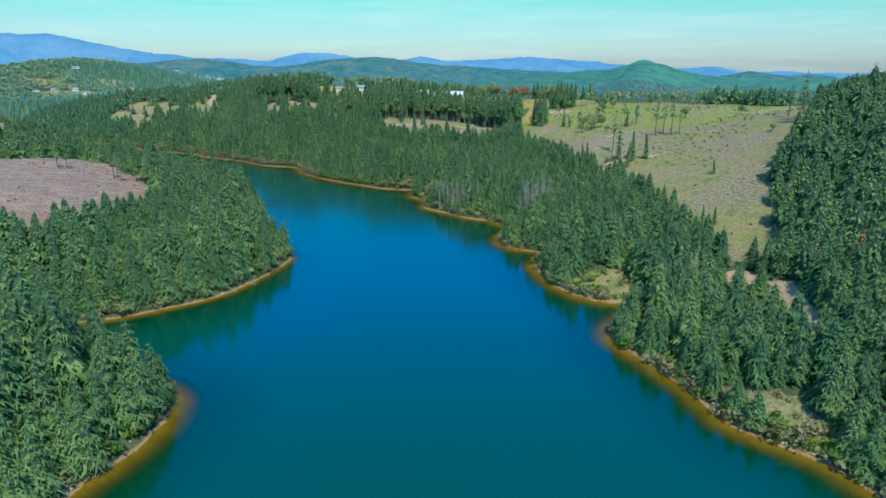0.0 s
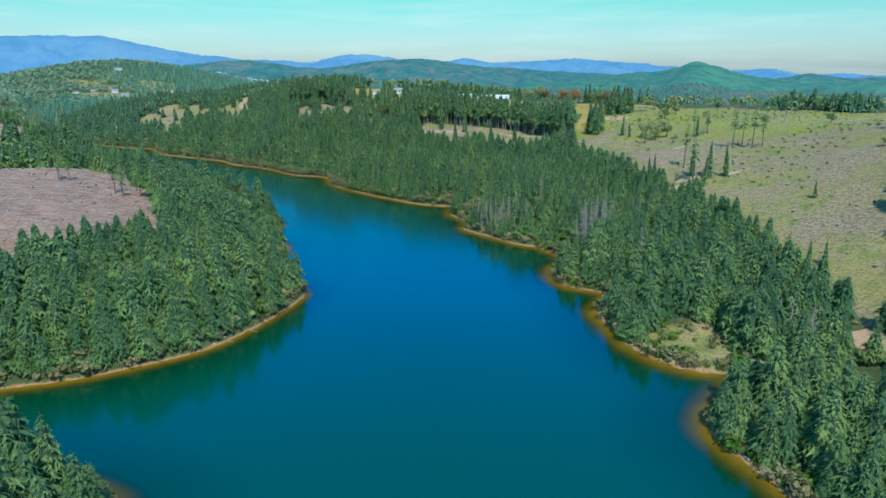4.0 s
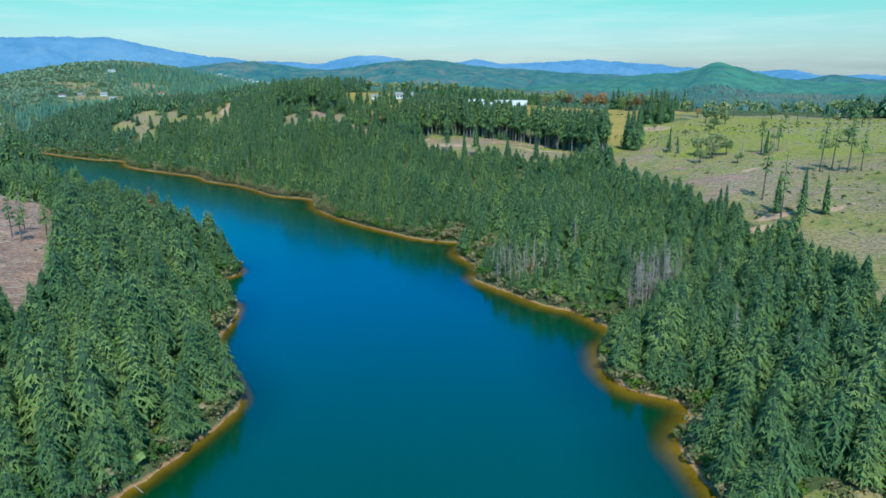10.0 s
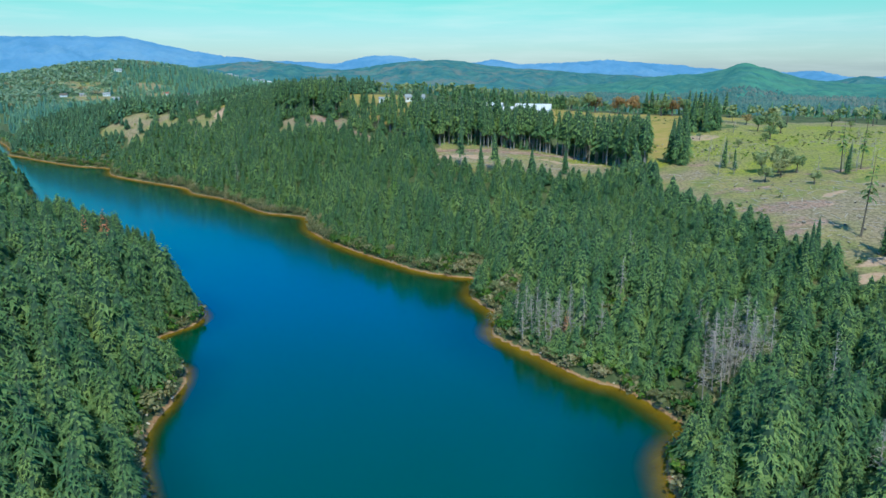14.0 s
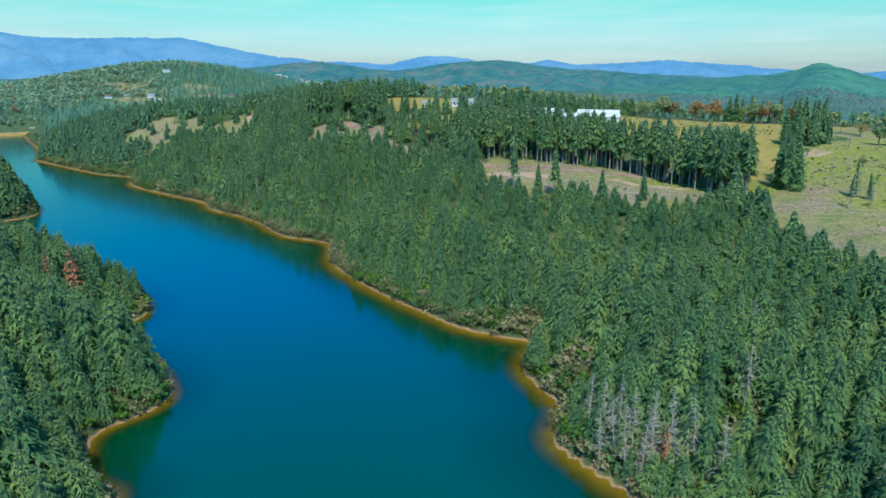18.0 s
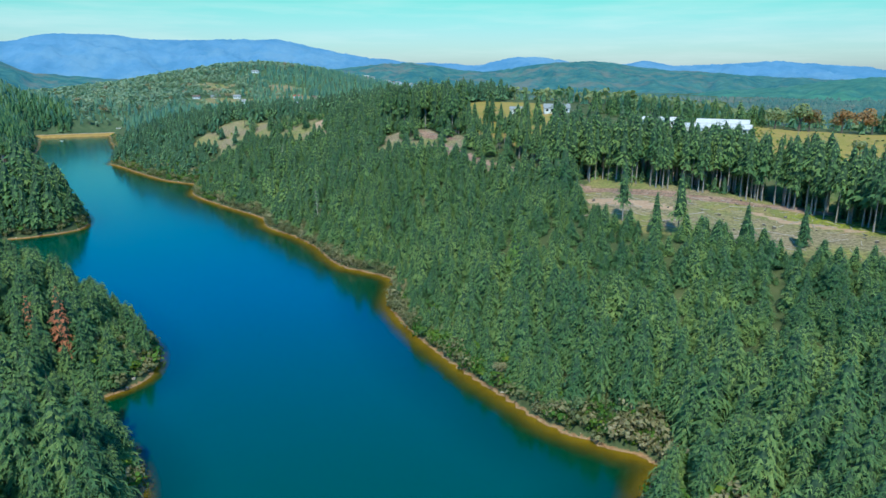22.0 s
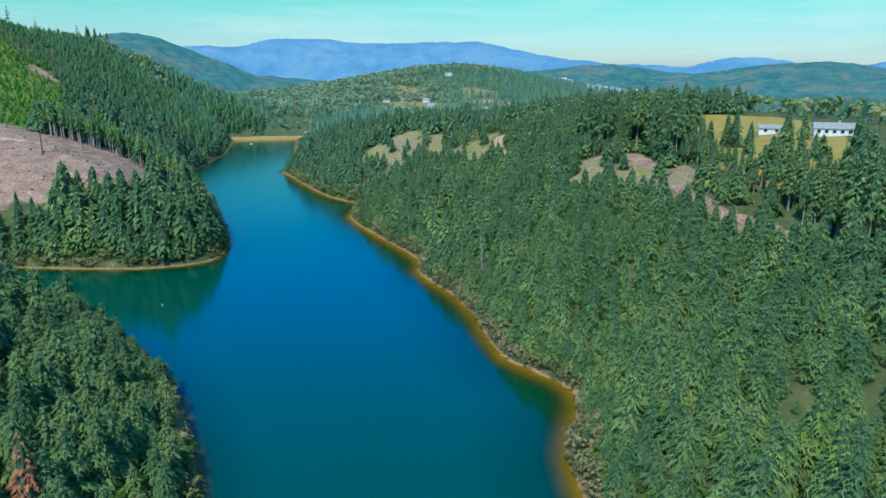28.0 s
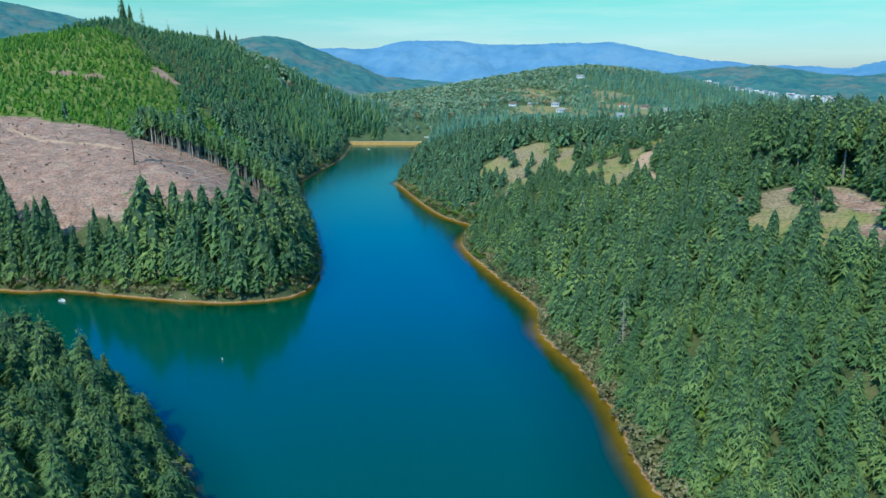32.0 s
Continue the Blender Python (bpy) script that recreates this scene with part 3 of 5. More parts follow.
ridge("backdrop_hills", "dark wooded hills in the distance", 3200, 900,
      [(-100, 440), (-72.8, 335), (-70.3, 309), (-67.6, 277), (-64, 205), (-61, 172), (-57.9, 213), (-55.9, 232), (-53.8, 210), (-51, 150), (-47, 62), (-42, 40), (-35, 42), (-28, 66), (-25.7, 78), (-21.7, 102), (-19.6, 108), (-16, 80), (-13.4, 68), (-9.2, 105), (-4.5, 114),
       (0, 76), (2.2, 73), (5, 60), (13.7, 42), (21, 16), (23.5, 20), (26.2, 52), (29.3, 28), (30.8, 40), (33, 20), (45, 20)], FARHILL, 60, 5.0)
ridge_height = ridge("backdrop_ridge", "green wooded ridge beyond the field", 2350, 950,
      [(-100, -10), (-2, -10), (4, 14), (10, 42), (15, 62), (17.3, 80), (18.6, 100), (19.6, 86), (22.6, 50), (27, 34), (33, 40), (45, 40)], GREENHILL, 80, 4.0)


# ---- trees ----
def tube(pts, radii, sides, twist=0.0):
    """A bent, tapered stem: vertices and triangles."""
    v, f = [], []
    for k, (p, r) in enumerate(zip(pts, radii)):
        for s in range(sides):
            a = 6.283 * s / sides + twist
            v.append((p[0] + r * math.cos(a), p[1] + r * math.sin(a), p[2]))
    for k in range(len(pts) - 1):
        for s in range(sides):
            a, b = k * sides + s, k * sides + (s + 1) % sides
            f += [(a, b, b + sides), (a, b + sides, a + sides)]
    return np.array(v, float), np.array(f, int)


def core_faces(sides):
    """How many of a crown's faces are its inner core, twigs painted shade-dark."""
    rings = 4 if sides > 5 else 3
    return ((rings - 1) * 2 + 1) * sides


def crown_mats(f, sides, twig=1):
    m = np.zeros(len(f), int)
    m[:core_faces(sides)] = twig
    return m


def fir_crown(rng, height, radius, start, levels, boughs, twigs, power=0.8, sides=6):
    """A conifer's crown: whorls of drooping boughs, each a slim blade with side twigs, round a narrow dark core. Vertices and triangles."""
    V, F = [], []
    lob = [(rng.uniform(0, 6.28), rng.uniform(0.6, 1.6), rng.uniform(0, 6.28)) for _ in range(3)]

    def girth(u, a):
        r = radius * (1 - u) ** power * (0.8 + 0.2 * min(1, u * 6))
        for k, (ph, w, q) in enumerate(lob):
            r *= 1 + 0.12 * math.sin((k + 1) * a + ph + u * w * 14) * (1 - 0.5 * u)
        return r + 0.15

    rings = 4 if sides > 5 else 3
    for k in range(rings):
        u = (k / rings) ** 0.9
        for s_ in range(sides):
            a = 6.283 * (s_ + 0.5 * (k % 2)) / sides
            r = girth(u, a) * rng.uniform(0.58, 0.74) * (1 - 0.25 * u)
            V.append((math.cos(a) * r, math.sin(a) * r, height * (start + (1 - start) * u)))
    V.append((0, 0, height * (start + (1 - start) * 0.9)))
    for k in range(rings - 1):
        for s_ in range(sides):
            a, b = k * sides + s_, k * sides + (s_ + 1) % sides
            F.extend([(a, b, b + sides), (a, b + sides, a + sides)])
    top = len(V) - 1
    for s_ in range(sides):
        F.append((top - sides + s_, top - sides + (s_ + 1) % sides, top))
    for k in range(levels):
        u0 = 1 - (1 - (k + 0.3) / (levels + 0.15)) ** 0.85
        nb = max(4, int(round(boughs * (1 - 0.5 * u0))))
        turn = rng.uniform(0, 6.283)
        for j in range(nb):
            u = min(0.985, max(0.0, u0 + rng.uniform(-0.5, 0.5) / levels))
            a = turn + 6.283 * (j + rng.uniform(-0.3, 0.3)) / nb
            L = girth(u, a) * rng.uniform(0.82, 1.2)
            c, sn = math.cos(a), math.sin(a)
            z0 = height * (start + (1 - start) * u) + 0.12 * L
            droop = rng.uniform(0.15, 0.5) + 0.2 * (1 - u)
            w = (L * rng.uniform(0.09, 0.15) + 0.07) * min(1.6, max(0.8, 11 / boughs)) * (0.7 if twigs > 3 else 1.0)
            tilt = rng.uniform(-0.6, 0.6) * w

            def at(f, side, dz=0.0):
                return (c * L * f - sn * side, sn * L * f + c * side, z0 - droop * L * f * f + dz)

            i = len(V)
            V.extend([at(0.25, 0), at(0.66, w, tilt), at(1.08, 0), at(0.66, -w, -tilt)])
            F.extend([(i, i + 3, i + 1), (i + 1, i + 3, i + 2)])
            for q in range(twigs):
                f = 0.36 + 0.55 * (q // 2 + rng.random()) / ((twigs + 1) // 2)
                sd = 1 if q % 2 else -1
                tw = (L * rng.uniform(0.22, 0.42) * (1.25 - 0.5 * f) + 0.12) if twigs < 6 else (0.4 + 0.11 * L) * rng.uniform(0.7, 1.35)
                g = tw / max(L, 0.3)
                i = len(V)
                V.extend([at(f - 0.22 * g, 0, 0.02), at(f + 0.24 * g, 0.0, 0.02), at(f + 0.6 * g, sd * tw, -tw * rng.uniform(0.1, 0.7))])
                F.append((i, i + 1, i + 2) if sd > 0 else (i + 1, i, i + 2))
    return np.array(V, float), np.array(F, int)


def trunk_shape(rng, height, r0, sides, rings=5, lean=0.0):
    ps, rs = [], []
    for k in range(rings):
        u = k / (rings - 1)
        ps.append((lean * u * u * height + rng.uniform(-0.05, 0.05), rng.uniform(-0.05, 0.05), -0.8 + (height + 0.8) * u))
        rs.append(r0 * (1 - 0.92 * u) * (1.25 if k == 0 else 1))
    return tube(ps, rs, sides)


def leaf_cloud(rng, rx, rz, cz, leaves, size, lumps=5):
    """A broadleaf crown: small leaf plates on uneven lumps."""
    cs = [(rng.uniform(-0.55, 0.55) * rx, rng.uniform(-0.55, 0.55) * rx, cz + rng.uniform(-0.45, 0.5) * rz, rng.uniform(0.4, 0.62)) for _ in range(lumps)]
    V, F = [], []
    for k in range(leaves):
        c = cs[k % lumps]
        a, w = rng.uniform(0, 6.283), rng.uniform(-0.7, 1)
        q = c[3] * rng.uniform(0.75, 1.05)
        s = math.sqrt(max(0, 1 - w * w))
        nrm = Vector((math.cos(a) * s, math.sin(a) * s, w))
        p0 = Vector((c[0] + nrm.x * rx * q, c[1] + nrm.y * rx * q, c[2] + nrm.z * rz * q))
        t1 = (nrm + Vector((rng.uniform(-0.7, 0.7), rng.uniform(-0.7, 0.7), rng.uniform(-0.4, 0.9)))).orthogonal().normalized()
        t2 = nrm.cross(t1).normalized()
        z = size * rng.uniform(0.6, 1.3)
        i = len(V)
        V.extend([tuple(p0 - t1 * z), tuple(p0 + t2 * z * 0.8 + nrm * z * 0.25), tuple(p0 + t1 * z), tuple(p0 - t2 * z * 0.8)])
        F.extend([(i, i + 1, i + 2), (i, i + 2, i + 3)])
    return np.array(V, float), np.array(F, int)


def dead_shape(rng, height):
    """A bare snag: stem and short broken limbs."""
    v, f = trunk_shape(rng, height, 0.17, 6, 6, rng.uniform(-0.03, 0.03))
    Vs, Fs, n0 = [v], [f], len(v)
    for k in range(84):
        z = height * rng.uniform(0.22, 0.98)
        a, L = rng.uniform(0, 6.283), (1 - z / height) * 3.2 * rng.uniform(0.5, 1.2) + 0.5
        p0 = (0, 0, z)
        p1 = (math.cos(a) * L * 0.6, math.sin(a) * L * 0.6, z + rng.uniform(-0.1, 0.25) * L)
        p2 = (math.cos(a + 0.2) * L, math.sin(a + 0.2) * L, z + rng.uniform(-0.3, 0.35) * L)
        bv, bf = tube([p0, p1, p2], [0.075, 0.055, 0.02], 3)
        Vs.append(bv)
        Fs.append(bf + n0)
        n0 += len(bv)
    return np.concatenate(Vs), np.concatenate(Fs)


def merge(parts):
    """(verts, tris, material index) pieces into one set of arrays."""
    V, F, M, n0 = [], [], [], 0
    for v, f, m in parts:
        V.append(v)
        F.append(f + n0)
        M.append(np.broadcast_to(m, len(f)))
        n0 += len(v)
    return np.concatenate(V), np.concatenate(F), np.concatenate(M)


def stuff(name, label, category, models, spots, mats, group=""):
    """Many uncountable plants as one mesh. spots: rows of x, y, z, turn, scale, width, model, tint."""
    V, F, M, T, n0 = [], [], [], [], 0
    for k, (mv, mf, mm) in enumerate(models):
        s = spots[spots[:, 6].astype(int) == k]
        if not len(s):
            continue
        c, sn = np.cos(s[:, 3])[:, None], np.sin(s[:, 3])[:, None]
        w = (s[:, 4] * s[:, 5])[:, None]
        x = (mv[None, :, 0] * c - mv[None, :, 1] * sn) * w + s[:, 0][:, None]
        y = (mv[None, :, 0] * sn + mv[None, :, 1] * c) * w + s[:, 1][:, None]
        z = mv[None, :, 2] * s[:, 4][:, None] + s[:, 2][:, None]
        V.append(np.stack([x, y, z], -1).reshape(-1, 3))
        F.append((mf[None] + (np.arange(len(s)) * len(mv))[:, None, None]).reshape(-1, 3) + n0)
        M.append(np.tile(mm, len(s)))
        T.append(np.repeat(s[:, 7], len(mv)))
        n0 += len(mv) * len(s)
    me = raw_mesh(name, np.concatenate(V), np.concatenate(F), np.concatenate(M), mats)
    put_attr(me, "tint", np.concatenate(T))
    return tagged(new(name, me), label, category, group, "stuff")


rs = np.random.RandomState(7)


def jitter(x0, x1, y0, y1, step):
    a, b = np.meshgrid(np.arange(x0, x1, step), np.arange(y0, y1, step))
    a = a + (np.arange(a.shape[0]) % 2)[:, None] * step * 0.5
    return (a + rs.uniform(-0.42, 0.42, a.shape) * step).ravel(), (b + rs.uniform(-0.42, 0.42, b.shape) * step).ravel()


SHRUB_BANKS = ((-8, 433, 8, 9), (-30, 469, 13, 6), (-16, 457, 6, 5), (26, 398, 7, 5))
SNAG_STANDS = ((6, 393), (50, 364), (45, 360), (56, 368), (92, 246))


def forest_spots():
    """All conifers of the near woods: x, y, z, shore distance, east weight."""
    x, y = jitter(-600, 330, -160, 880, 5.6)
    xe, ye = jitter(-420, 110, 330, 800, 4.8)
    de, wee, _ = plan(xe, ye)
    young_e = (wee > 0.5) & (de < 190) & (ye > 335)
    d, we, _ = plan(x, y)
    old = ~((we > 0.5) & (d < 190) & (y > 335) & (x > -420) & (x < 110) & (y < 800))
    x, y = np.concatenate([x[old], xe[young_e]]), np.concatenate([y[old], ye[young_e]])
    view = (np.abs(np.degrees(np.arctan2(x, y + 30))) < 75) | ((y < 110) & (np.abs(x) < 330))
    x, y = x[view], y[view]
    d, we, h = plan(x, y)
    g, c, m, r = covers(x, y, d)
    stray = (g > 0.35) & (y > 640) & (x < -130) & (r < 0.2) & (rs.uniform(0, 1, len(x)) < 0.15)
    ok = (d > 3.0) & ((np.maximum.reduce([g, c, m, r * 1.5]) < 0.35) | stray) & ((d < 230) | (we < 0.5) | (x > 180)) & (d < 420)
    young = young_slope(x, y)
    ok &= (young < 0.5) & (rs.uniform(0, 1, len(x)) < 0.98)
    ok &= ~((bell(x, y, -430, 548, 62, 32) > 0.5) & (x < -372) & (rs.uniform(0, 1, len(x)) < 0.9))
    for cx, cy in SNAG_STANDS:
        ok &= ((x - cx) ** 2 + ((y - cy) / 0.8) ** 2) > 64
    ok &= ~((x > -140) & (x < 112) & (y > np.interp(x, STAND_X, STAND_Y) - 2) & (y < 860))
    ok &= bell(x, y, 101, 212, 9, 20) < 0.6
    ok &= ~((x > np.interp(y, FIELD_Y, FIELD_X) - 1) & (y > 470) & (y < 610) & (x < 200))
    for cx, cy, rx, ry in SHRUB_BANKS:
        ok &= ((x - cx) / rx) ** 2 + ((y - cy) / ry) ** 2 > 1
    # beyond the crest nothing shows
    ok &= ~((x > 60) & (y > 700))
    x, y, h, d, we = x[ok], y[ok], h[ok], d[ok], we[ok]
    # a close rank of smaller trees along the water
    rank = []
    for line in (EAST, WEST):
        seg = np.linalg.norm(np.diff(line, axis=0), axis=1)
        s_ = np.concatenate([[0], np.cumsum(seg)])
        q = np.arange(0, s_[-1], 1.9)
        rank.append(np.stack([np.interp(q, s_, line[:, 0]), np.interp(q, s_, line[:, 1])], 1) + rs.uniform(-4.5, 4.5, (len(q), 2)))
    rank = np.concatenate(rank)
    rd, rw, rh = plan(rank[:, 0], rank[:, 1])
    g = covers(rank[:, 0], rank[:, 1], rd)[0]
    for cx, cy, rx, ry in SHRUB_BANKS:
        g = np.where(((rank[:, 0] - cx) / rx) ** 2 + ((rank[:, 1] - cy) / ry) ** 2 < 1, 1.0, g)
    k = (rd > 1.8) & (rd < 7.0) & (g < 0.3) & (rank[:, 1] > 80) & (rank[:, 1] < 960)
    return tuple(np.concatenate(p) for p in ((x, rank[k, 0]), (y, rank[k, 1]), (h, rh[k]), (d, rd[k]), (we, rw[k])))


fx, fy, fz, fd, fwe = forest_spots()
fh = 19.0 + 2.5 * waves(fx, fy, 18, 21) + rs.normal(0, 3.3, len(fx)) + 4.5 * oval(fx, fy, -15, 622, 110, 40, -4)
fh *= 1 - 0.12 * sstep(50, 80, fx) * (1 - sstep(330, 400, fy)) * (1 - sstep(150, 190, fx))
fh *= 1 - 0.2 * sstep(640, 720, fy) * (fwe > 0.5) 
fh *= 1 - 0.27 * (fwe > 0.5) * (fy > 335) * (fy < 800) * (1 - oval(fx, fy, -15, 620, 120, 45, -4)) * (fx < 110) * (fd < 130)
fh *= 0.62 + 0.38 * sstep(2, 14, fd)
fh *= 1 + 0.12 * bell(fx, fy, -410, 550, 90, 45) + 0.25 * (rs.uniform(0, 1, len(fx)) > 0.85) * bell(fx, fy, -390, 560, 90, 45)
fh *= 1 - 0.17 * np.maximum.reduce([oval(fx, fy, -172, 645, 62, 34, -33), 2.4 * oval(fx, fy, -8, 528, 80, 34, -20), oval(fx, fy, -320, 738, 95, 34, -27), 1.4 * oval(fx, fy, -108, 604, 52, 26, -40)])
fh *= 1 - 0.25 * oval(fx, fy, -210, 465, 60, 40, -25) - 0.34 * oval(fx, fy, 74, 440, 42, 75, 18) - 0.42 * bell(fx, fy, 103, 205, 12, 22) - 0.3 * np.maximum(oval(fx, fy, -172, 252, 60, 32, -15), oval(fx, fy, -130, 264, 32, 36)) + 0.28 * oval(fx, fy, -108, 125, 42, 55)
# nearness to the camera's way up the lake, among trees ahead of it
FLIGHTWAY = ((0, 0), (0, 90), (-3, 180), (-10, 260), (-22, 330), (-48, 400), (-97, 455), (-112, 470))
MIDLINE = np.array([(0, 60), (0, 250), (-30, 340), (-60, 420), (-140, 530), (-270, 640)], float)
fm = np.full(len(fx), 1e4)
for (ax, ay), (bx, by) in zip(FLIGHTWAY[:-1], FLIGHTWAY[1:]):
    hx, hy = (bx - ax) / math.hypot(bx - ax, by - ay), (by - ay) / math.hypot(bx - ax, by - ay)
    for u in (0.0, 0.25, 0.5, 0.75):
        vx, vy = fx - ax - u * (bx - ax), fy - ay - u * (by - ay)
        q = np.hypot(vx, vy)
        fm = np.where(((vx * hx + vy * hy) > 0.64 * q) & (q > 95), np.minimum(fm, q), fm)
order = np.argsort(fm)
near_i, rest = order[:300], order[300:]
close_i, mid_i, far_i = rest[:2200], rest[2200:4900], rest[4900:]


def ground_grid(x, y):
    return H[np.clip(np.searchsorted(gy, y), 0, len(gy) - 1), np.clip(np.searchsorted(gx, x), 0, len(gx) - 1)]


# woods hidden from the camera's way, or outside its view, are thinned out
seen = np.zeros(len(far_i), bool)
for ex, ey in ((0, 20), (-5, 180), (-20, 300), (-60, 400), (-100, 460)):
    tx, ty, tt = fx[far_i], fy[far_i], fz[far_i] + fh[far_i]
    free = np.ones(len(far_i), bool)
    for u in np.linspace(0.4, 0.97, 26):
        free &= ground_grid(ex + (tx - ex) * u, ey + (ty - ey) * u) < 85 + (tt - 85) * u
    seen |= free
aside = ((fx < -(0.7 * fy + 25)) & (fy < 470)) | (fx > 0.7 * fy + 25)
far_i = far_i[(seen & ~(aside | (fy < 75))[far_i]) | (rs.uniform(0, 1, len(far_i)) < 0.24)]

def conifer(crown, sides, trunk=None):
    """Needles, shade-painted inner twigs and stem as one model of three materials."""
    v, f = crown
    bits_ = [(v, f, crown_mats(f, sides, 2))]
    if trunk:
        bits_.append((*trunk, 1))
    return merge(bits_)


ra = random.Random(5)
near_models = []
for k in range(8):
    hh = 24.0
    near_models.append((fir_crown(ra, hh, ra.uniform(5.4, 6.8), ra.uniform(0.03, 0.09), 18, 13, 9, ra.uniform(0.6, 0.8), 7), trunk_shape(ra, hh, 0.36, 7)))
close_models, mid_models, far_models = [], [], []
for k in range(6):
    close_models.append(conifer(fir_crown(ra, 24.0, ra.uniform(5.6, 7.0), ra.uniform(0.04, 0.1), 14, 13, 4, ra.uniform(0.58, 0.8)), 6, trunk_shape(ra, 24, 0.34, 4, 3)))
    mid_models.append(conifer(fir_crown(ra, 24.0, ra.uniform(5.8, 7.2), ra.uniform(0.06, 0.14), 10, 10, 2, ra.uniform(0.6, 0.8)), 6, trunk_shape(ra, 24, 0.34, 4, 3)))
    far_models.append(conifer(fir_crown(ra, 24.0, ra.uniform(5.6, 7.0), ra.uniform(0.08, 0.18), 8, 8, 0, 0.68, 5), 5))


def part(name, me, parent, label=""):
    ob = new(name, me)
    ob.parent = parent
    return tagged(ob, label) if label else ob


fir_protos = []
for k, ((cv, cf), (tv, tf)) in enumerate(near_models):
    fir_protos.append((raw_mesh("fir_trunk", tv, tf, None, (BARK,), True), raw_mesh("fir_crown", cv, cf, crown_mats(cf, 7), (FIR, TWIGSHADE))))
for i in near_i:
    tm, cm_ = fir_protos[ra.randrange(8)]
    ob = tagged(new("fir_tree"), "tall dark green fir with drooping boughs on the lake shore", "tree", "firs along the lake")
    ob.matrix_world = Matrix.LocRotScale((fx[i], fy[i], fz[i]), Euler((0, 0, ra.uniform(0, 6.28))), Vector((1, 1, 1)) * (fh[i] / 24.0))
    part("trunk", tm, ob)
    part("crown", cm_, ob)


def spots(idx, models):
    k = len(idx)
    return np.stack([fx[idx], fy[idx], fz[idx], rs.uniform(0, 6.28, k), fh[idx] * rs.uniform(0.82, 1.0, k) / 24.0, rs.uniform(0.95, 1.3, k) * (1 + 0.35 * (1 - sstep(10, 15, fh[idx]))), rs.randint(0, len(models), k), rs.uniform(0, 1, k)], 1)


stuff("forest", "dense dark green fir forest just behind the banks", "forest", close_models, spots(close_i, close_models), (FIR, BARK, TWIGSHADE))
stuff("forest", "dense dark green fir forest on the lake's slopes", "forest", mid_models, spots(mid_i, mid_models), (FIR, BARK, TWIGSHADE))
stuff("forest", "dense fir forest farther up the slopes", "forest", far_models, spots(far_i, far_models), (HAZEUPPERFIR, BARK, TWIGSHADE))

# ---- woods on the hills ----
def ground_at(x, y):
    return float(np.maximum(plan(np.array([x]), np.array([y]))[2], 0)[0])


hill_models = []
for k in range(5):
    hill_models.append(merge([(*fir_crown(ra, 20.0, ra.uniform(4.6, 5.8), 0.04, 4, 5, 0, 0.7, 4), 0), (*trunk_shape(ra, 20, 0.3, 3, 2), 1)]))
bare_models = [merge([(*fir_crown(ra, 22.0, 2.9, 0.5, 6, 7, 2, 0.6, 5), 0), (*trunk_shape(ra, 22, 0.34, 4, 2), 1)]) for _ in range(3)]
oak_models = []
for k in range(4):
    oak_models.append(merge([(*leaf_cloud(ra, 4.2, 3.6, 5.5, 28, 1.35), 0), (*trunk_shape(ra, 5, 0.3, 3, 2), 1)]))


def rows_for(x, y, z, height, base, models, lo=0.9, hi=1.3):
    k = len(x)
    return np.stack([x, y, z, rs.uniform(0, 6.28, k), height / base, rs.uniform(lo, hi, k), rs.randint(0, len(models), k), rs.uniform(0, 1, k)], 1)


def wild(x0, x1, y0, y1, step, test):
    x, y = jitter(x0, x1, y0, y1, step)
    d, we, h = plan(x, y)
    g, c, m, r = covers(x, y, d)
    stray = (g > 0.4) & (y > 900) & (r < 0.2) & (rs.uniform(0, 1, len(x)) < 0.16)
    ok = (d > 4) & ((np.maximum.reduce([g, c, m, r]) < 0.4) | stray) & test(x, y, d, we)
    return x[ok], y[ok], h[ok]


def west_hill(x, y, d, we):
    return (we < 0.5) & ((x < -620) | (d >= 420) | (y >= 900)) & (young_slope(x, y) < 0.5) & (x - 0.35 * y > -1500) & (waves(x, y, 30, 33) > -1.15)


x, y, z = wild(-1180, -430, 480, 1250, 5.7, west_hill)
stuff("forest", "dark fir forest on the western hill", "forest", hill_models, rows_for(x, y, z, (6.5 + 4 * waves(x, y, 55, 36) + rs.uniform(0, 4.5, len(x)) + 4 * sstep(60, 20, plan(x, y)[0])).clip(4.5, 16), 20.0, hill_models, 1.0, 1.5), (HILLFIR, BARK))
x, y, z = wild(-960, -480, 480, 840, 4.5, lambda x, y, d, we: (young_slope(x, y) >= 0.4) & (waves(x, y, 16, 35) > -0.75))
young_models = [merge([(*fir_crown(ra, 6.0, ra.uniform(1.5, 2.0), 0.03, 3, 5, 0, 0.8, 4), 0)]) for _ in range(4)]
stuff("young_trees", "bright green young firs replanted on the western hill", "plantation", young_models, rows_for(x, y, z, rs.uniform(2.4, 6.0, len(x)), 6.0, young_models, 1.1, 1.6), (YOUNG, BARK))


HILL_HOMES = ((-541, 1228), (-520, 1236), (-495, 1245), (-631, 1393), (-690, 1300), (-720, 1285), (-750, 1275), (-640, 1242), (-820, 1560), (-600, 1400), (-570, 1405))


def mid_hill(x, y, d, we):
    free = np.ones(x.shape, bool)
    for hx, hy in HILL_HOMES:
        free &= ((x - hx - 4) / 20) ** 2 + ((y - hy + 18) / 32) ** 2 > 1
    return free & ((y > 960 - 0.1 * x - 60) | (x < -540)) & (d > 12)


x, y, z = wild(-1330, -380, 900, 1900, 11.4, mid_hill)
oaky = (waves(x, y, 90, 47) + 0.004 * (-x - 720) + rs.uniform(-0.35, 0.35, len(x))) > 0.15
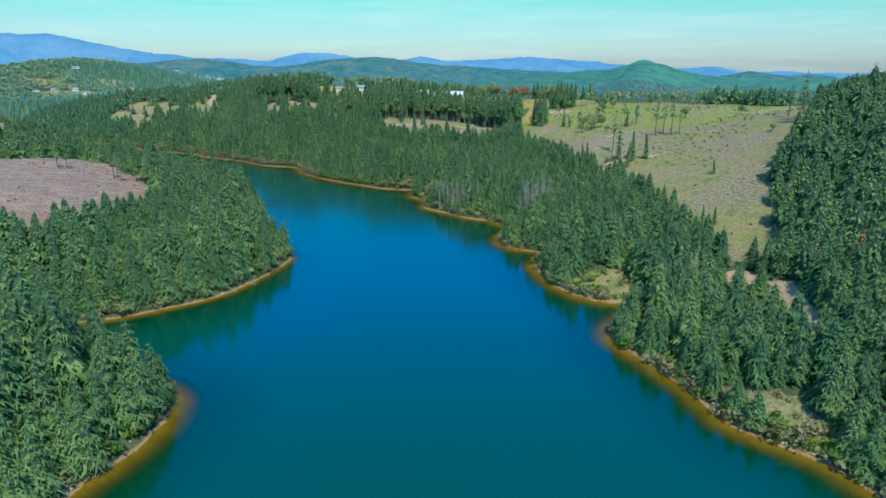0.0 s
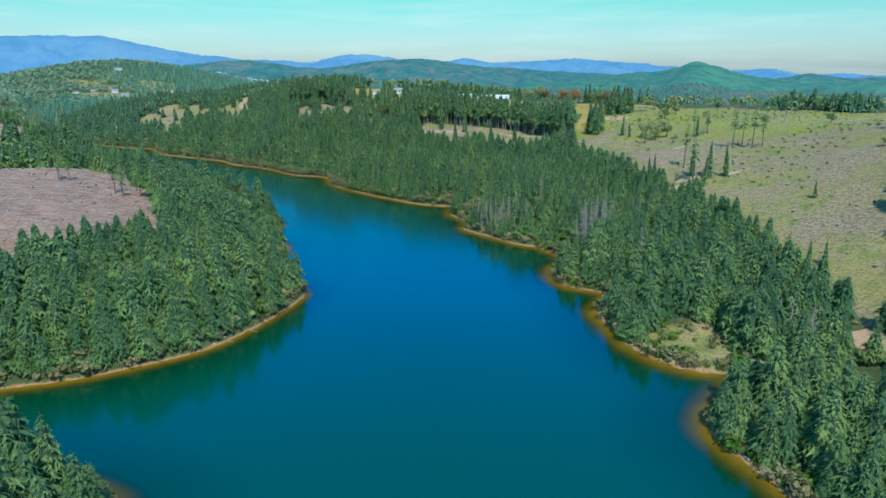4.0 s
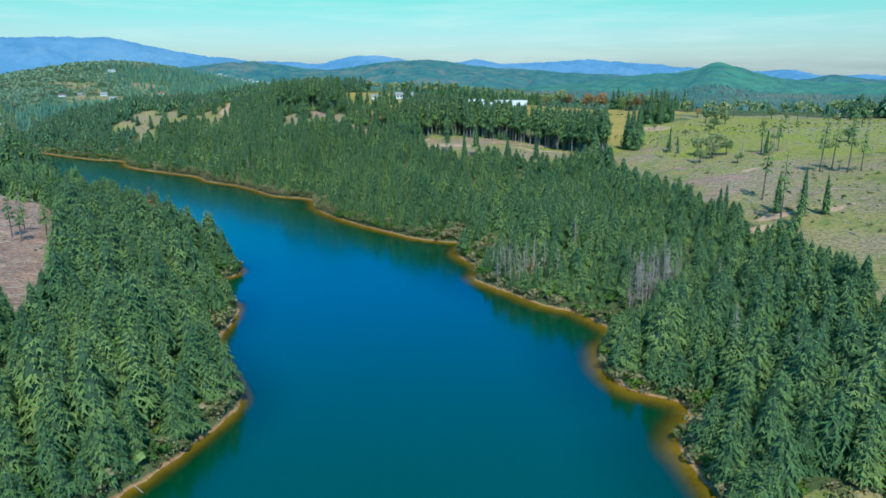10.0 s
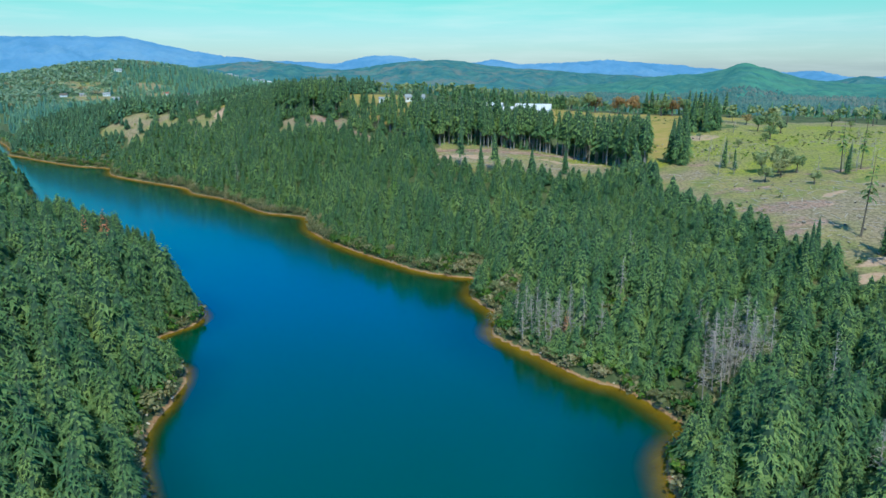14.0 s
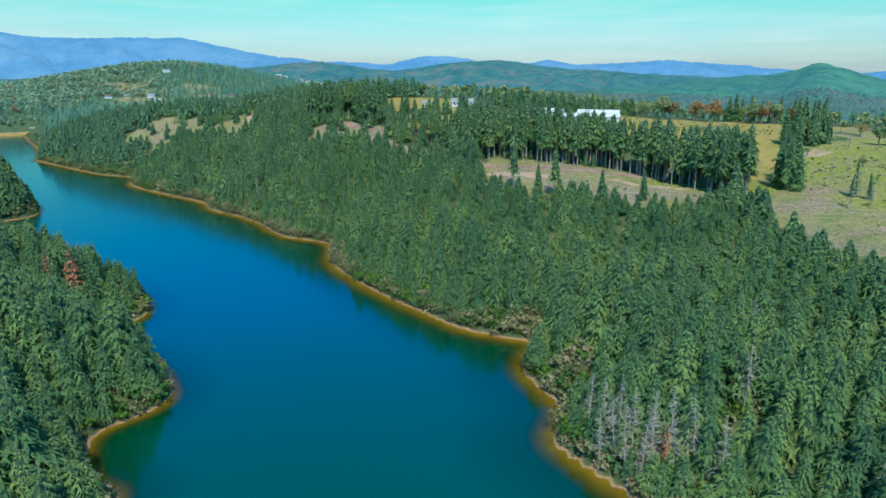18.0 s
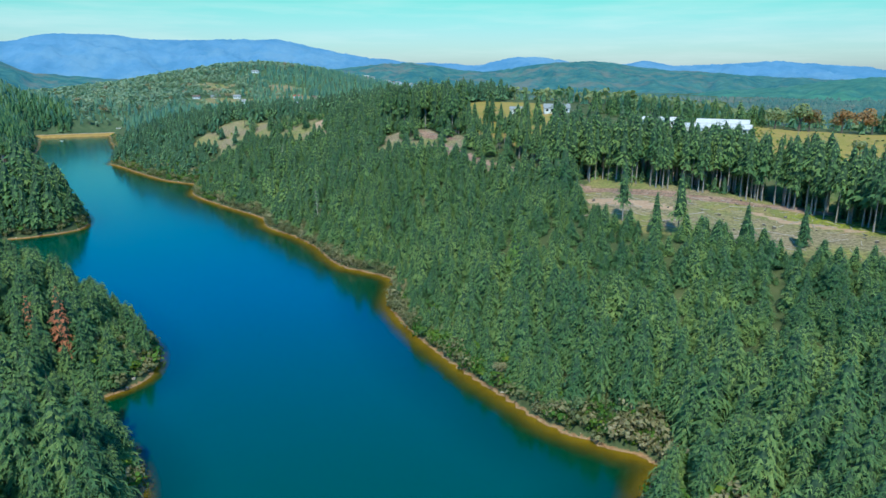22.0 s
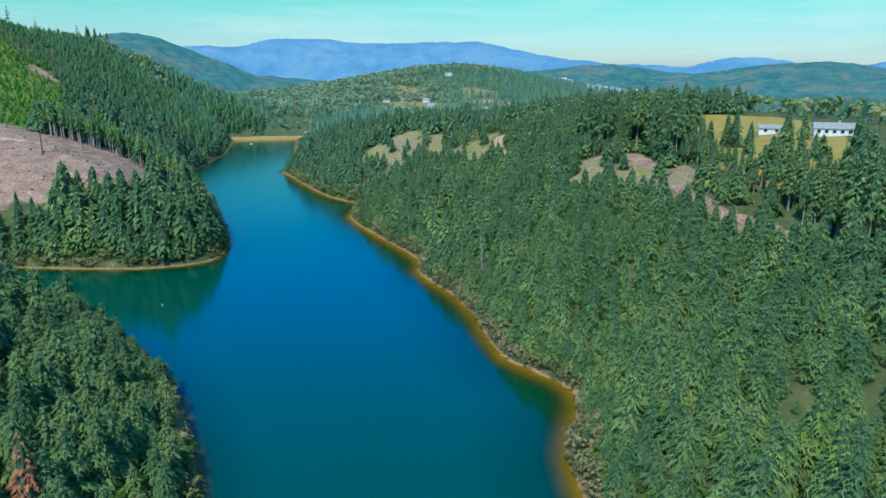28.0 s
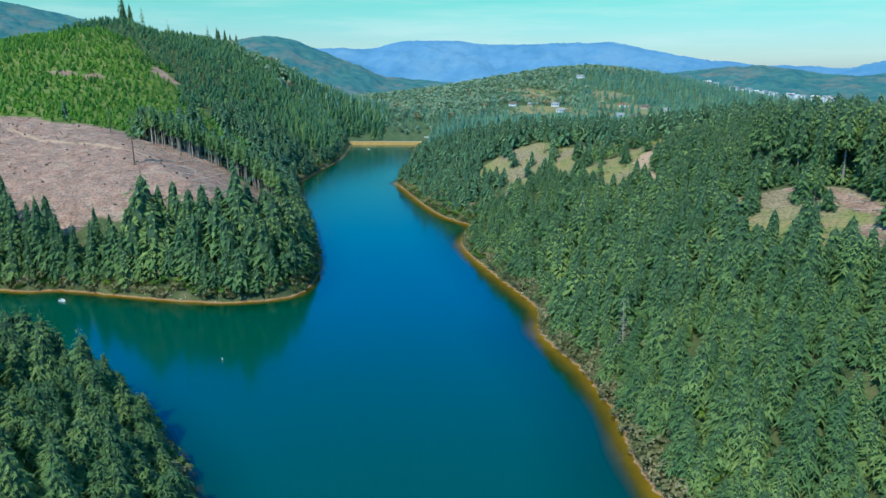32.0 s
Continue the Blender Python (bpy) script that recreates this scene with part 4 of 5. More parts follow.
stuff("forest", "conifers on the hill beyond the lake", "forest", hill_models, rows_for(x[~oaky], y[~oaky], z[~oaky], rs.uniform(9, 18, (~oaky).sum()), 20.0, hill_models, 0.75, 1.15), (HAZENORTHFIR, BARK))
stuff("oak_woods", "olive and tan oak woods on the hill beyond the lake", "woodland", oak_models, rows_for(x[oaky], y[oaky], z[oaky], rs.uniform(7, 13, oaky.sum()), 9.0, oak_models), (HAZENORTHOAK, BARK))
# behind the eastern crest: the tops of a lower wood, with oaks
x, y, z = wild(-420, 420, 690, 1150, 10.5, lambda x, y, d, we: (we > 0.5) & (d > 225) & (rs.uniform(0, 1, len(x)) < 0.42 + 0.3 * (x < 60)))
oaky = rs.uniform(0, 1, len(x)) < 0.4
stuff("forest", "conifers behind the crest of the eastern fields", "forest", hill_models, rows_for(x[~oaky], y[~oaky], z[~oaky], rs.uniform(7, 14, (~oaky).sum()) * (1 - 0.35 * (x[~oaky] < -110)), 20.0, hill_models), (HAZEUPPERFIR, BARK))
stuff("oak_woods", "rust and olive oaks along the eastern crest", "woodland", oak_models, rows_for(x[oaky], y[oaky], z[oaky], rs.uniform(8, 12, oaky.sum()), 9.0, oak_models), (OAK, BARK))
# far wooded slopes
def far_tree(rng, h, r):
    """A small ragged cone for woods more than a kilometre off."""
    v = [(r * rng.uniform(0.7, 1.2) * math.cos(k * 1.2566 + 0.6 * q), r * rng.uniform(0.7, 1.2) * math.sin(k * 1.2566 + 0.6 * q), h * q * 0.4) for q in (0, 1) for k in range(5)]
    v = [(x_ * (1 if z_ == 0 else 0.72), y_ * (1 if z_ == 0 else 0.72), z_) for x_, y_, z_ in v] + [(0, 0, h)]
    f = [t_ for k in range(5) for t_ in ((k, (k + 1) % 5, 5 + (k + 1) % 5), (k, 5 + (k + 1) % 5, 5 + k), (5 + k, 5 + (k + 1) % 5, 10))]
    return merge([(np.array(v, float), np.array(f, int), 0)])


spruce = [far_tree(ra, 18.0, ra.uniform(4.5, 6.5)) for _ in range(4)]
x, y = jitter(-700, 1500, 1000, 2150, 13.5)
bearing = np.degrees(np.arctan2(x + 40, y - 250))
far_ok = ((y > 1900) | (x > -340)) & (bearing > -32) & (bearing < 40) & (np.hypot(x + 40, y - 250) < 1820) & ((bearing < -26) | (bearing > -10)) & (waves(x, y, 60, 91) + 0.6 * waves(x, y, 19, 92) > -0.75)
x, y = x[far_ok], y[far_ok]
z = np.maximum(plan(x, y)[2], ridge_height(x, y))
stuff("far_woods", "far woods over the valley and the ridge, blue-green from painted haze", "forest", spruce, rows_for(x, y, z, rs.uniform(4.5, 9, len(x)), 18.0, spruce, 1.7, 2.6), (HAZEWOOD,))


# bare-trunked ranks at the edges of the logged slopes and behind the clearing
ex, ey = [], []
for line, step in (([(-498, 617), (-477, 624), (-459, 628), (-446, 641), (-431, 643), (-410, 645)], 2.2), ([(-494, 624), (-475, 631), (-457, 635), (-444, 648), (-429, 650), (-395, 645)], 2.4), ([(-300, 480), (-255, 482), (-215, 462)], 3.2)):
    a = np.array(line, float)
    seg = np.linalg.norm(np.diff(a, axis=0), axis=1)
    s_ = np.concatenate([[0], np.cumsum(seg)])
    q = np.arange(0, s_[-1], step)
    ex.append(np.interp(q, s_, a[:, 0]) + rs.uniform(-3, 3, len(q)))
    ey.append(np.interp(q, s_, a[:, 1]) + rs.uniform(-3, 3, len(q)))
ex, ey = np.concatenate(ex), np.concatenate(ey)
stuff("forest_edge", "bare-trunked firs at the edge of logged ground", "forest", bare_models, rows_for(ex, ey, plan(ex, ey)[2], rs.uniform(15, 22, len(ex)), 22.0, bare_models), (FIR, PALEBARK))


# ---- single trees ----
def fir(x, y, height, label, width=1.0, bare=False, lean=0.0, name="lone_fir", group="", material=None):
    """One conifer: trunk and crown."""
    rng = random.Random(int(x * 7 + y * 13))
    ob = tagged(new(name), label, "tree", group)
    ob.location = (x, y, ground_at(x, y))
    ob.rotation_euler = (0, radians(lean), rng.uniform(0, 6.28))
    cv, cf = fir_crown(rng, height, height * (0.115 if bare else 0.2) * width, 0.42 if bare else 0.06, 8 if bare else 13, 7 if bare else 10, 5, 0.7 if bare else 0.8, 6)
    tv, tf = trunk_shape(rng, height, 0.01 * height + 0.05, 7)
    part("trunk", raw_mesh("trunk", tv, tf, None, (BARK,), True), ob)
    part("crown", raw_mesh("crown", cv, cf[core_faces(6):] if bare else cf, None if bare else crown_mats(cf, 6), (material or FIR, TWIGSHADE)), ob)
    return ob


def oak(x, y, height, label, material=None, name="oak_tree", group=""):
    rng = random.Random(int(x * 5 + y * 3))
    ob = tagged(new(name), label, "tree", group)
    ob.location = (x, y, ground_at(x, y))
    v, f = trunk_shape(rng, height * 0.6, 0.05 * height, 7, 4)
    parts_ = [(v, f, 0)]
    for k in range(6):
        a, L = rng.uniform(0, 6.28), height * 0.3
        z0 = height * rng.uniform(0.25, 0.45)
        parts_.append((*tube([(0, 0, z0), (math.cos(a) * L * 0.5, math.sin(a) * L * 0.5, z0 + L * 0.5), (math.cos(a) * L, math.sin(a) * L, z0 + L)], [0.02 * height, 0.014 * height, 0.004 * height], 4), 0))
    tv, tf, _ = merge(parts_)
    part("trunk", raw_mesh("trunk", tv, tf, None, (BARK,), True), ob)
    cv, cf = leaf_cloud(rng, height * 0.42, height * 0.36, height * 0.62, 420, height * 0.05, 8)
    part("crown", raw_mesh("crown", cv, cf, None, (material or OAK,)), ob)
    return ob


def snag(x, y, height, group=""):
    rng = random.Random(int(x * 11 + y * 17))
    v, f = dead_shape(rng, height)
    ob = tagged(new("dead_tree", raw_mesh("dead_tree", v, f, None, (GREYWOOD,))), "bare grey dead tree with short broken limbs", "dead tree", group)
    ob.location = (x, y, ground_at(x, y))
    ob.rotation_euler = (radians(rng.uniform(-3, 3)), radians(rng.uniform(-3, 3)), rng.uniform(0, 6))
    return ob


FIELD = "trees scattered over the eastern field"
FIELD_FIRS = ((94, 534, 13, 0), (98, 529, 9, 0), (134, 504, 16, 1), (143, 506, 13, 1), (147, 455, 17, 1), (154, 444, 15, 1), (204, 388, 20, 1), (206, 409, 17, 1), (253, 678, 13, 1), (285, 670, 12, 1), (318, 681, 14, 1), (200, 623, 13, 1), (112, 400, 17, 0), (120, 398, 14, 0), (106, 408, 15, 0), (116, 294, 9, 0), (120, 291, 8, 0), (104, 398, 21, 1))
UPPER_FIELD_FIRS = ((107, 391, 14, 0), (76, 552, 19, 0), (75, 558, 21, 0), (79, 560, 20, 0), (107, 648, 21, 0), (112, 655, 23, 0), (103, 652, 19, 0), (180, 690, 15, 1), (236, 690, 16, 1), (199, 382, 20, 1), (139, 344, 7, 0), (106, 423, 20, 1), (134, 498, 12, 0), (141, 453, 19, 1), (149, 445, 20, 1), (265, 626, 15, 1), (206, 560, 12, 1), (231, 600, 16, 1), (88, 412, 12, 0), (84, 405, 14, 0), (79, 398, 13, 0), (83, 566, 22, 0), (80, 568, 20, 0), (85, 572, 21, 0), (82, 560, 17, 0), (83, 576, 21, 0), (79, 547, 14, 0), (117, 650, 22, 0), (120, 656, 20, 0), (114, 645, 17, 0), (123, 650, 16, 0), (109, 657, 22, 0), (104, 792, 17, 0), (108, 790, 19, 0), (113, 794, 16, 0), (118, 788, 18, 0), (138, 792, 18, 0), (146, 788, 16, 0), (152, 792, 17, 0), (160, 786, 15, 0), (168, 790, 17, 0))
for x, y, h, bare in FIELD_FIRS + UPPER_FIELD_FIRS:
    fir(x, y, h * (1.4 if bare else 1.2), "slender fir with a bare lower trunk in dry grass" if bare else "dark green fir standing in the grassy field", 0.9 if bare or y > 540 else 0.62, bool(bare), ra.uniform(-4, 4), group=FIELD)
for x, y, h in ((112, 513, 12), (106, 518, 10), (118, 509, 9), (152, 644, 11), (158, 640, 9), (147, 648, 10), (110, 505, 9), (142, 612, 9), (102, 500, 8), (182, 377, 5), (45, 655, 10), (62, 668, 9), (74, 665, 10), (120, 672, 9), (150, 680, 8), (165, 672, 10), (205, 680, 9), (128, 560, 5), (170, 600, 6), (118, 590, 5)):
    oak(x, y, h, "olive and rust oak in the grassy field", group=FIELD)
for x, y, h, b in ((-23, 549, 15, 0), (3, 537, 17, 0), (20, 545, 14, 0)):
    fir(x, y, h, "fir spared in the logged clearing", 0.9, bool(b), group="trees spared in the clearing")
for x, y, h in ((-110, 700, 14), (-118, 712, 17), (-122, 716, 15), (-100, 722, 15), (-94, 726, 13), (-126, 690, 19), (-130, 694, 17), (-125, 699, 16)):
    fir(x, y, h, "dense dark fir at the edge of the ochre meadow", 1.2, group="firs by the meadow")
for k in range(13):
    fir(-40 + 6 * k + ra.uniform(-2, 2), 684 + ra.uniform(-4, 4), ra.uniform(5, 8), "small dark fir before the farm buildings", 1.1, group="firs before the barns")
# the tall stand behind the clearing: bare trunks below, crowns above
stand_protos = []
for k in range(6):
    cv, cf = fir_crown(ra, 21.0, ra.uniform(2.4, 3.1), ra.uniform(0.3, 0.5), 11, 8, 4, 0.6, 6)
    tv, tf = trunk_shape(ra, 21.0, 0.25, 7)
    stand_protos.append((raw_mesh("trunk", tv, tf, None, (PALEBARK,), True), raw_mesh("crown", cv, cf, crown_mats(cf, 6), (FIR, TWIGSHADE))))
for x, y, h in ((-34, 559, 22), (-16, 546, 22)):
    ob = tagged(new("lone_fir"), "fir with a bare trunk spared in the logged clearing", "tree", "trees spared in the clearing")
    ob.matrix_world = Matrix.LocRotScale((x, y, ground_at(x, y)), Euler((0, 0, x)), Vector((1.05, 1.05, 1)) * h / 21.0)
    part("trunk", stand_protos[0][0], ob)
    part("crown", stand_protos[0][1], ob)
line = np.stack([STAND_X, STAND_Y], 1)[:-1].astype(float)
leg = np.concatenate([[0], np.cumsum(np.linalg.norm(np.diff(line, axis=0), axis=1))])
for k in range(295):
    u_ = leg[-1] * (k + ra.random()) / 295
    i_ = min(int(np.searchsorted(leg, u_)), len(leg) - 1)
    tx_, ty_ = (line[i_] - line[i_ - 1]) / (leg[i_] - leg[i_ - 1]) if i_ else (1, 0)
    o_ = 24 * ra.random() ** 1.2
    a_, b_ = np.interp(u_, leg, line[:, 0]) - ty_ * o_, np.interp(u_, leg, line[:, 1]) + tx_ * o_
    low_ = 0.45 if -135 < a_ < -98 else 0.62 if -98 <= a_ < -72 else 1.0
    if -135 < a_ < -98 and o_ > 11:
        continue
    if (low_ < 1 and ra.random() < 0.3) or a_ > 58 + 0.217 * (b_ - 534):
        continue
    ob = tagged(new("tall_fir"), "tall fir with a bare sunlit trunk behind the clearing", "tree", "tall firs behind the clearing")
    ob.matrix_world = Matrix.LocRotScale((a_, b_, ground_at(a_, b_)), Euler((0, 0, ra.uniform(0, 6.28))), Vector((1, 1, 1)) * ra.uniform(1.0, 1.38) * low_)
    tm, cm_ = stand_protos[k % 6]
    part("trunk", tm, ob)
    part("crown", cm_, ob)
# the inside of that stand, and the young firs below it
inner = [conifer(fir_crown(ra, 21.0, ra.uniform(2.9, 3.7), ra.uniform(0.3, 0.46), 10, 8, 3, 0.6, 6), 6, trunk_shape(ra, 21.0, 0.25, 5, 3)) for _ in range(5)]
sapling = [conifer(fir_crown(ra, 21.0, ra.uniform(4.6, 6.0), 0.04, 8, 8, 2, 0.75, 6), 6) for _ in range(4)]
for models_, count_, deep_, lo_, hi_, text_ in ((inner, 330, (3, 25), 19, 27, "tall firs crowded inside the stand behind the clearing"), (sapling, 420, (5, 25), 4.5, 9.5, "young firs in the shade below the tall stand")):
    u_ = leg[-1] * (np.arange(count_) + rs.uniform(0, 1, count_)) / count_
    i_ = np.clip(np.searchsorted(leg, u_), 1, len(leg) - 1)
    way = (line[i_] - line[i_ - 1]) / (leg[i_] - leg[i_ - 1])[:, None]
    o_ = rs.uniform(*deep_, count_)
    a_, b_ = np.interp(u_, leg, line[:, 0]) - way[:, 1] * o_, np.interp(u_, leg, line[:, 1]) + way[:, 0] * o_
    dip = (a_ > -135) & (a_ < -98)
    keep = ~(dip & (o_ > 9)) & (a_ < 58 + 0.217 * (b_ - 534))
    a_, b_, dip = a_[keep], b_[keep], dip[keep]
    tall_ = rs.uniform(lo_, hi_, len(a_)) * np.where(dip, 0.42, np.where((a_ > -124) & (a_ < -72), 0.6, 1))
    stuff("forest", text_, "forest", models_, rows_for(a_, b_, plan(a_, b_)[2], tall_, 21.0, models_), (FIR, PALEBARK, TWIGSHADE))
for k in range(34):
    a_, b_ = -62 + 2.9 * k + ra.uniform(-2, 2), 734 + ra.uniform(-4, 12)
    if a_ > 22:
        b_ += 30
    ob = tagged(new("farm_fir"), "dark fir behind the farm buildings", "tree", "firs behind the farm")
    ob.matrix_world = Matrix.LocRotScale((a_, b_, ground_at(a_, b_)), Euler((0, 0, ra.uniform(0, 6.28))), Vector((1, 1, 1)) * ra.uniform(0.4, 0.68))
    tm, cm_ = fir_protos[k % 8]
    part("trunk", tm, ob)
    part("crown", cm_, ob)
for x, y, h, m in ((54, 770, 13, OAK), (60, 774, 11, RUST), (80, 786, 11, RUST), (92, 786, 13, RUST), (97, 790, 10, OAK), (122, 776, 12, RUST), (132, 780, 11, OAK), (142, 776, 10, RUST), (40, 764, 10, OAK), (112, 770, 13, OAK)):
    oak(x, y, h * 1.3, "rounded rust and olive oak at the ochre field's end", m, group="oaks at the ochre field")
for k in range(15):
    a_, b_ = ra.uniform(75, 300), ra.uniform(470, 690)
    oak(a_, b_, ra.uniform(4, 8), "thin olive oak on the yellow-green upper field", group=FIELD)
for x, y, h in ((-470, 506, 23), (-458, 509, 19), (-449, 512, 24), (-440, 517, 21), (-431, 514, 25), (-424, 521, 20), (-416, 519, 17), (-408, 527, 24), (-402, 524, 18), (-397, 533, 26), (-391, 538, 21), (-384, 541, 16),
                (-462, 516, 20), (-436, 526, 22), (-419, 530, 18), (-378, 546, 20), (-366, 553, 17), (-480, 512, 21), (-488, 505, 24), (-390, 552, 14), (-372, 560, 15)):
    h *= 1.55 if x < -425 else 1.28
    fir(x + 5, y + 4, h * 0.8, "fir between the lake and the logged slope", 1.05, group="firs below the logged slope")
    fir(x, y, h, "tall separate fir between the lake and the logged slope", 0.95, group="firs below the logged slope")
for x, y, h in ((-435, 588, 31), (-512, 606, 20)):
    fir(x, y, h, "tall lone fir spared on the logged slope", 0.8, True)
for x, y, h in ((-226, 394, 17), (-222, 397, 14), (-181, 368, 18), (-176, 366, 15), (-171, 373, 17), (-178, 383, 16), (-184, 379, 14)):
    fir(x, y, h, "slender fir with a bare trunk spared on the logged slope", 1.1, True, group="firs spared on the logged slope")
for x, y, h, b in ((-862, 755, 30, 1), (-868, 760, 34, 0), (-858, 763, 26, 0), (-864, 778, 30, 1), (-878, 812, 28, 1), (-896, 868, 23, 1), (-905, 885, 24, 0), (-910, 890, 22, 0), (-914, 900, 25, 0), (-916, 908, 21, 0), (-915, 916, 23, 0)):
    fir(x, y, h, "tall fir on the crest of the western hill", 1.0, bool(b), group="firs on the western skyline")
for x, y, h, b in ((-318, 752, 13, 0), (-300, 742, 11, 0), (-296, 738, 14, 0), (-330, 770, 12, 1), (-348, 764, 15, 1), (-342, 772, 12, 0), (-280, 770, 10, 0), (-310, 775, 12, 0), (-326, 740, 13, 0), (-272, 748, 12, 0),
                   (-160, 684, 14, 1), (-190, 690, 12, 0)):
    fir(x + (8 if x < -240 else 0), y + (30 if x < -240 else 5), h, "fir standing alone in a grassy clearing", 1.0, bool(b), group="firs in the northern clearings")
for x, y, h in ((-288, 760, 7), (-306, 764, 6), (-335, 758, 7), (-265, 765, 8), (-258, 772, 9), (-250, 766, 8), (-268, 782, 8)):
    oak(x + 8, y + 28, h, "rounded olive oak in a grassy clearing", group="oaks in the northern clearings")
for x, y in ((95, 520), (112, 530), (123, 500), (160, 560), (172, 472), (150, 530), (205, 540), (228, 560), (186, 602), (240, 640), (130, 640), (215, 470), (100, 545)):
    snag(x, y, ra.uniform(6, 10), "bare grey trees on the field")
for x, y in ((145, 514), (147, 505), (139, 501), (103, 566), (136, 507), (92, 552), (178, 470), (88, 520), (156, 486)):
    snag(x, y, ra.uniform(9, 14), "bare grey trees on the field")
for x, y in ((-228, 398), (-205, 380), (-196, 402), (-188, 392), (-212, 415)):
    snag(x, y, ra.uniform(9, 14), "dead trees on the logged slope")
GREY_STAND = ((-4, 405), (1, 395), (3, 390), (9, 396), (12, 392), (6, 388), (-2, 394), (2, 399), (8, 391), (12, 386), (16, 388), (5, 397), (-1, 400), (20, 383), (28, 402))
GREY_SCATTER = ((45, 360), (50, 363), (53, 360), (42, 357), (46, 356), (51, 358), (55, 362), (48, 361), (58, 366), (47, 367), (50, 371), (54, 364), (49, 361), (56, 372), (45, 371), (90, 247), (96, 246), (48, 370), (51, 363), (56, 368), (46, 364), (53, 374), (59, 362), (44, 375), (127, 221), (89, 251), (62, 315), (72, 300), (94, 240), (-184, 619), (-243, 686), (33, 420), (66, 345))
for x, y in GREY_STAND + GREY_SCATTER:
    snag(x, y, ra.uniform(13, 18), "grey dead trees among the firs")
for x, y, h, m in ((9, 390, 5, OAK), (14, 384, 5, SHRUB), (20, 376, 5, GREENSHRUB), (1, 405, 5, OAK), (-6, 428, 5, SHRUB), (44, 362, 5, SHRUB), (52, 366, 6, OAK), (57, 370, 6, OAK), (38, 357, 4, SHRUB), (54, 357, 5, SHRUB), (-12, 436, 5, OAK), (31, 362, 4, SHRUB),
                   (12, 388, 4, SHRUB), (17, 380, 4, GREENSHRUB), (-96, 522, 5, OAK), (-108, 540, 5, SHRUB), (-60, 487, 5, SHRUB), (-38, 472, 5, OAK), (-24, 468, 4, SHRUB), (-118, 562, 4, SHRUB), (-150, 581, 5, OAK), (-176, 606, 5, SHRUB), (-232, 650, 5, OAK), (-282, 680, 5, SHRUB)):
    oak(x, y, h, "low rounded tan and olive oak on the bank", m, name="bank_oak", group="low oaks along the bank")
for x, y, h in ((11, 392, 9), (-172, 452, 21), (-178, 448, 17), (131, 204, 20)):
    fir(x, y, h, "fir with rust-red dead needles", 0.85, material=REDTREE, name="dying_fir")
for x, y, h in ((-62, 522, 18), (-66, 532, 16), (-92, 285, 19), (-84, 275, 17)):
    fir(x, y, h, "yellow-green fir brighter than those around it", 1.1, material=BRIGHT, name="bright_fir")

# ---- shrubs along the banks ----
shrub_models = [leaf_cloud(ra, 1.7, 1.4, 1.0, 150, 0.2, 6) for _ in range(6)]
shrub_mesh = {m.name: [raw_mesh("shrub", v, f, None, (m,)) for v, f in shrub_models] for m in (SHRUB, GREENSHRUB)}


def along(line, step):
    seg = np.linalg.norm(np.diff(line, axis=0), axis=1)
    s = np.concatenate([[0], np.cumsum(seg)])
    q = np.arange(0, s[-1], step)
    return np.interp(q, s, line[:, 0]), np.interp(q, s, line[:, 1])


sx, sy = [], []
for line, step in ((EAST, 0.45), (WEST, 0.65)):
    a, b = along(line, step)
    sx.append(a + rs.uniform(-3.0, 3.0, len(a)))
    sy.append(b + rs.uniform(-3.0, 3.0, len(a)))
a, b = along(WEST[(WEST[:, 1] > 470) & (WEST[:, 1] < 640)], 0.5)
sx.append(a + rs.uniform(-9.0, 9.0, len(a)))
sy.append(b + rs.uniform(-9.0, 9.0, len(a)))
for cx, cy, rx, ry in SHRUB_BANKS:
    a, b = jitter(cx - rx, cx + rx, cy - ry, cy + ry, 2.6)
    sx.append(a)
    sy.append(b)
a, b = jitter(35, 105, 120, 315, 5.2)
ga = covers(a, b, None)[0] > 0.5
sx.append(a[ga])
sy.append(b[ga])
sx, sy = np.concatenate(sx), np.concatenate(sy)
sd, _, sz = plan(sx, sy)
ok = (sd > 0.5) & (sy > 95) & (sy < 1000)
sx, sy, sz, sd = sx[ok], sy[ok], sz[ok], sd[ok]
sm = np.argsort(seg_dist(sx, sy, MIDLINE))
for i in sm[:290]:
    m = GREENSHRUB if (waves(sx[i:i + 1], sy[i:i + 1], 20, 51)[0] + ra.uniform(-0.5, 0.5)) > 0.6 else SHRUB
    ob = tagged(new("shrub", shrub_mesh[m.name][ra.randrange(6)]), "rounded green shrub on the bank" if m is GREENSHRUB else "rounded tan and olive shrub on the bank", "shrub", "shrubs along the banks")
    ob.matrix_world = Matrix.LocRotScale((sx[i], sy[i], sz[i] - 0.15), Euler((0, 0, ra.uniform(0, 6.28))), Vector((1, 1, ra.uniform(0.7, 1.2))) * (ra.uniform(0.25, 0.6) if covers(sx[i:i + 1], sy[i:i + 1], None)[0][0] > 0.4 else ra.uniform(1.0, 2.3)))
rest_s = sm[290:]
brush_models = [leaf_cloud(ra, 1.7, 1.4, 1.0, 72, 0.3, 5) for _ in range(6)]
models = [merge([(v, f, 0)]) for v, f in brush_models] + [merge([(v, f, 1)]) for v, f in brush_models[:3]]
rows = rows_for(sx[rest_s], sy[rest_s], sz[rest_s] - 0.15, rs.uniform(0.6, 1.9, len(rest_s)), 1.0, models, 0.9, 1.2)
stuff("shrubs", "tan and green brush along the banks", "brush", models, rows, (SHRUB, GREENSHRUB))

x, y = jitter(-380, 330, 260, 830, 7.0)
d, we, z = plan(x, y)
